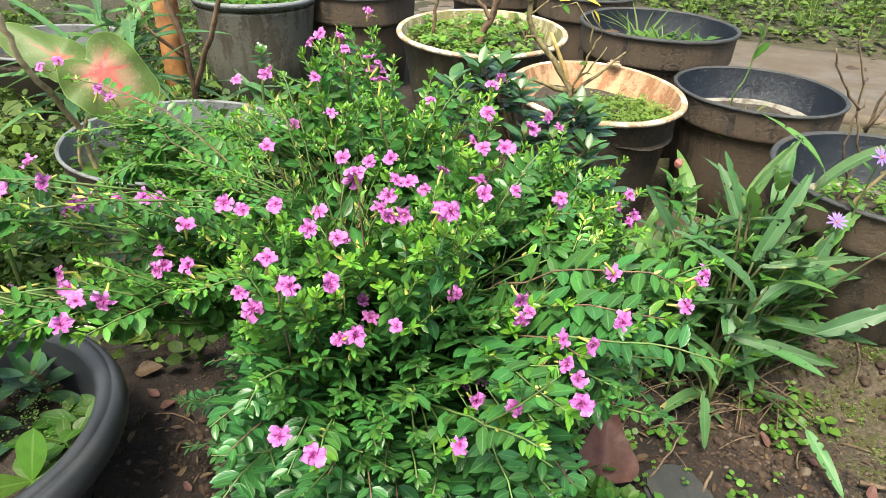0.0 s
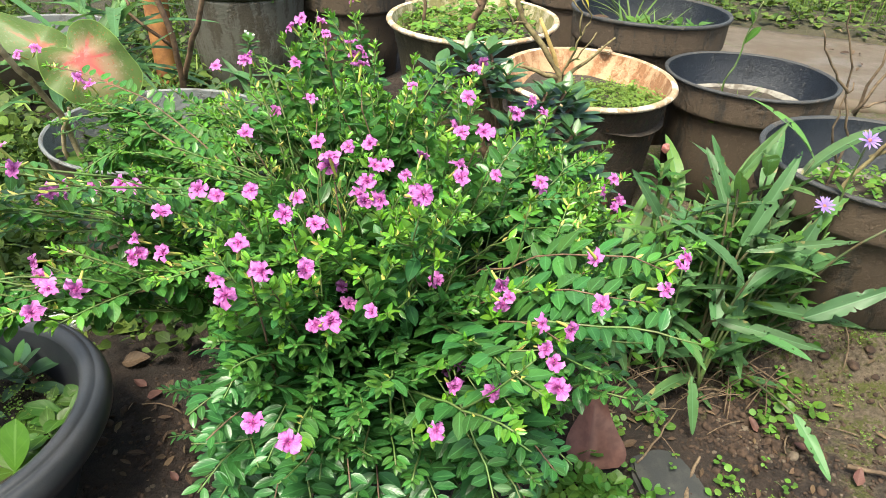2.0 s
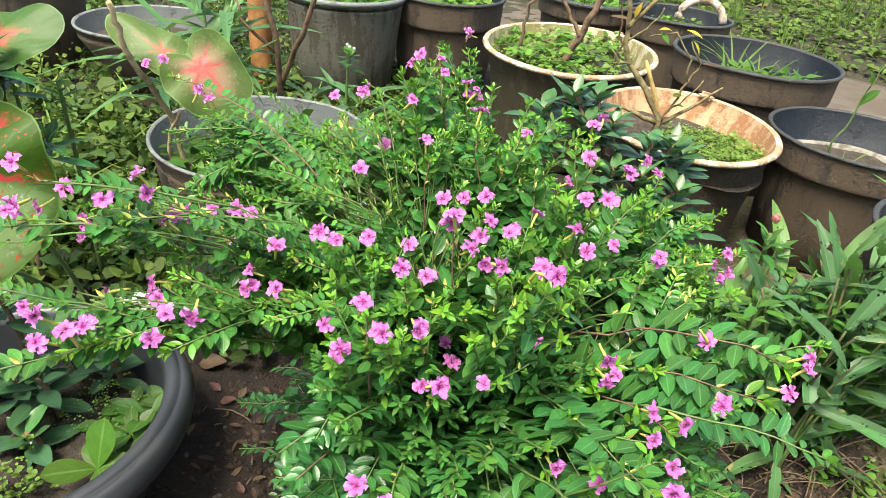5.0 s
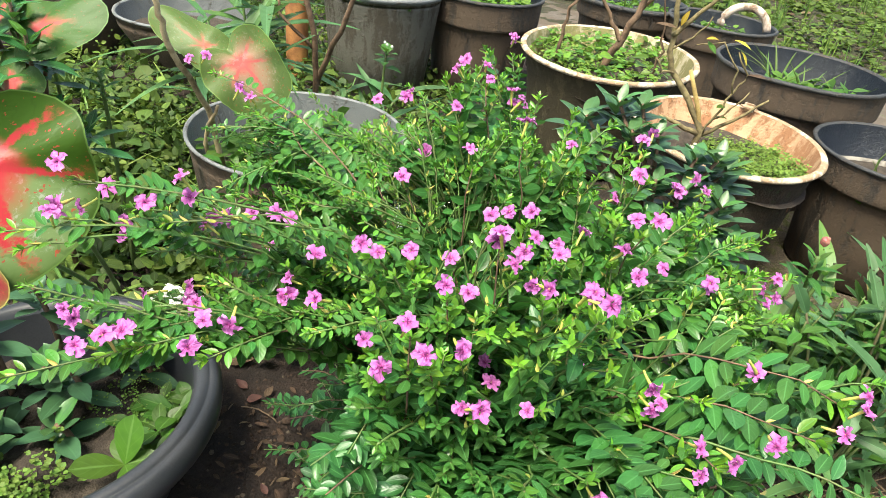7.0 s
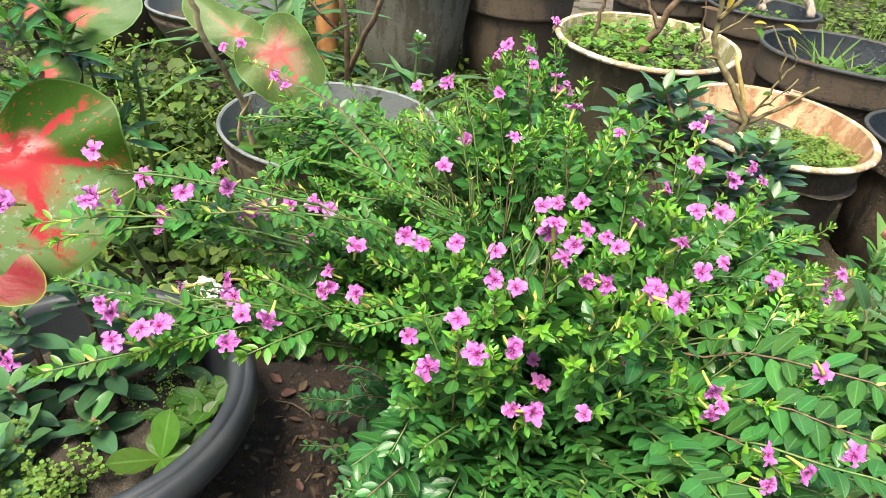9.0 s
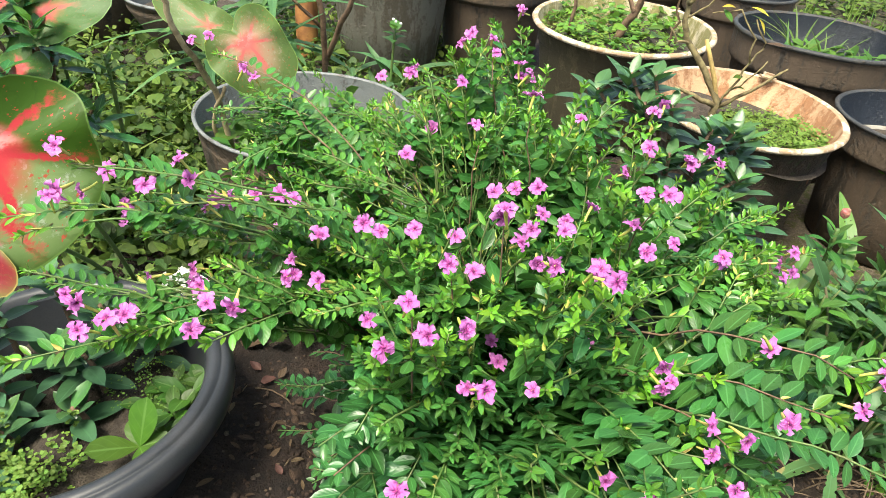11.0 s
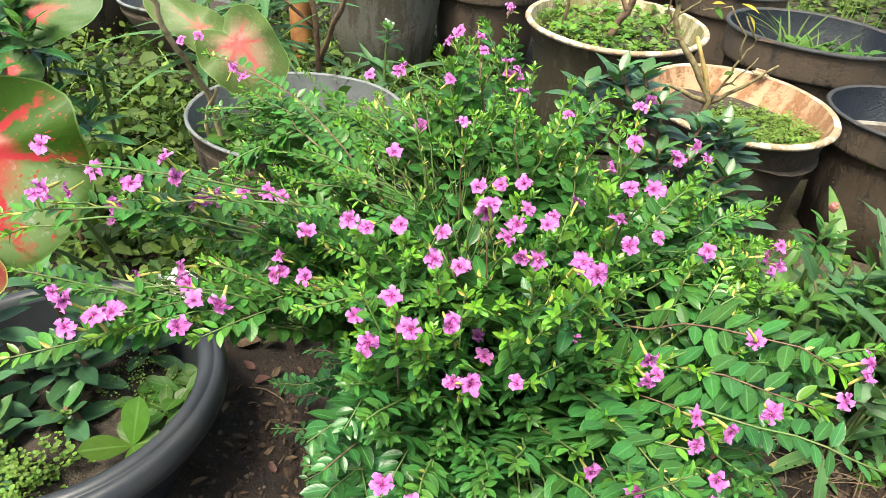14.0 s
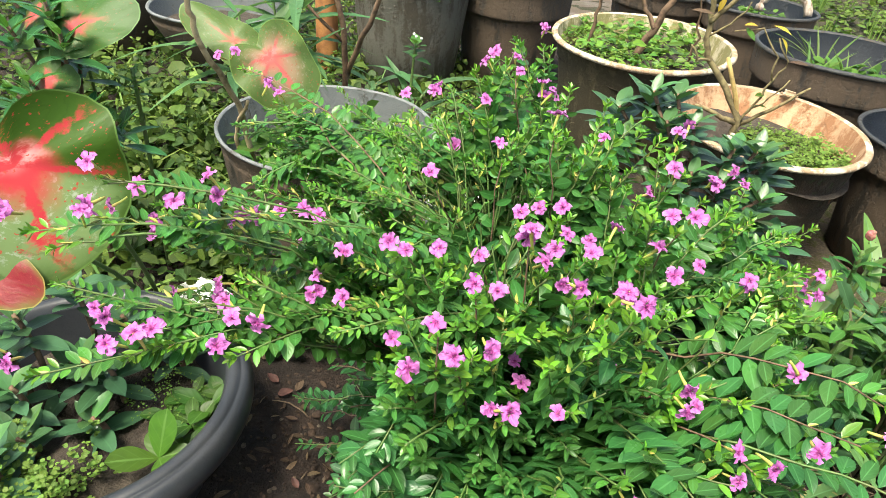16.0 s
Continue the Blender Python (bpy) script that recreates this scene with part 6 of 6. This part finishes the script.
bare_shrub("pale leafless branch rising from the black pot", (0.70, 0.96, 0.26), (
    (((0.69, 0.97, 0.25), (0.70, 0.96, 0.34), (0.727, 0.95, 0.413), (0.759, 0.95, 0.455), (0.80, 0.95, 0.51), (0.84, 0.95, 0.56)), (0.0038, 0.0022)),
    (((0.72, 0.955, 0.39), (0.77, 0.95, 0.425), (0.82, 0.95, 0.45)), (0.0035, 0.002))), PALEWOOD,
    (((0.759, 0.95, 0.455), (-0.8, 0.1, 0.25), SPOON, 0.035), ((0.79, 0.95, 0.44), (0.2, -0.3, 0.5), SPOON, 0.03), ((0.75, 0.95, 0.41), (-0.3, -0.4, 0.2), YELLOWLEAF, 0.028)))
bare_shrub("sprouting cutting in the black pot", (0.76, 1.62, 0.20), (
    (((0.745, 1.61, 0.195), (0.747, 1.60, 0.311), (0.767, 1.60, 0.36), (0.775, 1.60, 0.44), (0.79, 1.60, 0.50)), (0.0028, 0.0014)), (((0.76, 1.60, 0.195), (0.757, 1.60, 0.275)), (0.006, 0.005))), STEM,
    (((0.735, 1.60, 0.24), (0.2, -0.8, 0.1), SPOON, 0.05), ((0.772, 1.60, 0.40), (0.25, -0.2, 0.8), SPOON, 0.05), ((0.78, 1.60, 0.44), (-0.2, -0.2, 0.9), SPOON, 0.045)), kinds=SPADE)
bare_shrub("thin leafless stems growing in the cream basin", (0.13, 2.2, 0.28), (
    (((-0.01, 2.12, 0.27), (-0.007, 2.10, 0.36), (0.0, 2.10, 0.44), (0.03, 2.1, 0.50), (0.05, 2.1, 0.65)), (0.006, 0.004)), (((0.13, 2.12, 0.27), (0.15, 2.11, 0.335), (0.172, 2.10, 0.385), (0.20, 2.10, 0.48), (0.23, 2.10, 0.65)), (0.013, 0.008)), (((0.165, 2.10, 0.37), (0.13, 2.10, 0.42), (0.086, 2.1, 0.48), (0.06, 2.1, 0.60)), (0.007, 0.004)),
    (((0.20, 2.14, 0.45), (0.30, 2.12, 0.58), (0.34, 2.1, 0.7)), (0.006, 0.004)), (((0.27, 2.10, 0.27), (0.29, 2.08, 0.36), (0.26, 2.06, 0.46), (0.24, 2.05, 0.6)), (0.004, 0.002))), WOOD,
    (((0.25, 2.08, 0.315), (-0.3, -0.8, 0.25), WEED, 0.085), ((0.2, 2.05, 0.34), (0.6, -0.6, 0.3), SPOON, 0.06), ((0.15, 2.05, 0.33), (-0.5, -0.6, 0.3), WEED, 0.06), ((0.05, 2.02, 0.33), (-0.5, -0.6, 0.3), WEED, 0.05)), kinds=SPADE)
bare_shrub("dark thin-stemmed shrub beside the tall grey pot", (-0.64, 1.72, 0.0), (
    (((-0.64, 1.72, 0.0), (-0.635, 1.70, 0.20), (-0.63, 1.66, 0.36), (-0.655, 1.64, 0.52), (-0.65, 1.64, 0.62)), (0.009, 0.006)),
    (((-0.635, 1.70, 0.22), (-0.57, 1.64, 0.36), (-0.515, 1.60, 0.47), (-0.47, 1.58, 0.58)), (0.008, 0.005)), (((-0.635, 1.67, 0.33), (-0.70, 1.64, 0.40), (-0.72, 1.64, 0.46)), (0.005, 0.003))), WOOD)
bare_shrub("old knobbly stem growing from the grey pot", (-0.60, 1.13, 0.225), (
    (((-0.618, 1.12, 0.22), (-0.625, 1.10, 0.347), (-0.630, 1.06, 0.424), (-0.636, 1.022, 0.489), (-0.640, 1.0, 0.540), (-0.642, 0.99, 0.58)), (0.0058, 0.0045)), (((-0.632, 1.12, 0.22), (-0.642, 1.10, 0.30), (-0.625, 1.09, 0.345), (-0.600, 1.08, 0.385)), (0.0045, 0.003))), TANWOOD)

# an orange-barked post behind the pots
post = thing("wooden_post", "upright orange-brown wooden post behind the pots", "post", (-0.94, 2.36, 0.0))
part("shaft", lathe("shaft", [(0.001, 0), (0.038, 0), (0.04, 0.01), (0.041, 0.3), (0.038, 0.6), (0.039, 0.85), (0.036, 0.86), (0.001, 0.865)], 24, wobble=0.08), ORANGE, post)

# pale curved handle by the far pots
loop = thing("curved_hook", "pale weathered curved pipe standing over a pot", "pipe", (0.66, 2.72, 0.345))
part("arch", tube("arch", [(0.66 + 0.085 * math.cos(a) - 0.66, 0.02 * math.sin(a), -0.005 + 0.075 * math.sin(a)) for a in [math.pi * i / 14 for i in range(15)]], (0.015, 0.015), 10), HOOK, loop)


# long-leaved clump behind the caladiums, and more beside the pots
def lance_clump(label, x, y, n, size, tall, spread=1.0, mat=STRAP):
    host = plant("ginger_clump", label, "plant", (x, y, 0.0), "")
    for i in range(max(2, n // 3)):
        a = i * 2.4 + RNG.uniform(-0.3, 0.3)
        foot = Vector((x + RNG.gauss(0, 0.03), y + RNG.gauss(0, 0.03), 0))
        top = foot + Vector((math.cos(a) * 0.08 * spread, math.sin(a) * 0.08 * spread, tall * RNG.uniform(0.8, 1.0)))
        pts = bend(foot, foot.lerp(top, 0.5) + Vector((0, 0, 0.05)), top, 8)
        limb(host, pts, (0.005, 0.003), STEM, "stalk")
        for k in range(8):
            b = a + k * 2.2 + RNG.uniform(-0.4, 0.4)
            leaf_on(host, RNG.choice(LANCE), pts[min(8, 5 + k // 2) if tall > 0.3 else min(8, 2 + k)], (math.cos(b), math.sin(b), RNG.uniform(0.1, 0.9)), (-math.cos(b) * 0.5, -math.sin(b) * 0.5, 1), size * RNG.uniform(0.65, 1.1), mat, RNG.uniform(0, 0.4))


lance_clump("clump of long glossy lance-shaped leaves", -0.80, 1.62, 12, 0.25, 0.46, 1.3)
lance_clump("clump of broad pale lance-shaped leaves", -0.86, 1.50, 9, 0.19, 0.44, 1.0)
lance_clump("low clump of narrow striped leaves by the pots", -0.52, 1.66, 7, 0.20, 0.24, 1.0)
rosette_shrub("slender weed with white buds behind the shrub", (-0.45, 1.66, 0.0), ((-0.44, 1.66, 0.36),), 0.05, WEED, 8, STEM, SMALL, "weed")
f = thing("white_bud", "tiny white flower bud on a slender weed", "flower bud", (-0.44, 1.66, 0.372))
bm = bmesh.new()
for dx, dy, dz in ((0, 0, 0), (0.012, 0.004, -0.004), (-0.008, 0.008, 0.003)):
    bmesh.ops.create_uvsphere(bm, u_segments=8, v_segments=6, radius=0.0036, matrix=Matrix.Translation((dx, dy, dz)))
part("bud", bm, WHITEBUD, f)
rosette_shrub("bushy weed with a round pink bud", (0.41, 0.98, 0.0), ((0.380, 0.932, 0.378), (0.43, 0.99, 0.33)), 0.045, WEED, 10, STEM, OVAL, "weed")
f = thing("pink_bud", "round dusty-pink flower bud on a weed", "flower bud", (0.380, 0.932, 0.405))
bm = bmesh.new()
bmesh.ops.create_uvsphere(bm, u_segments=10, v_segments=8, radius=0.0062)
bmesh.ops.scale(bm, vec=(1, 1, 1.25), verts=bm.verts)
for v in bm.verts:
    v.co *= 1 + 0.25 * noise.noise(v.co * 260)
part("bud", bm, PINKBUD, f)
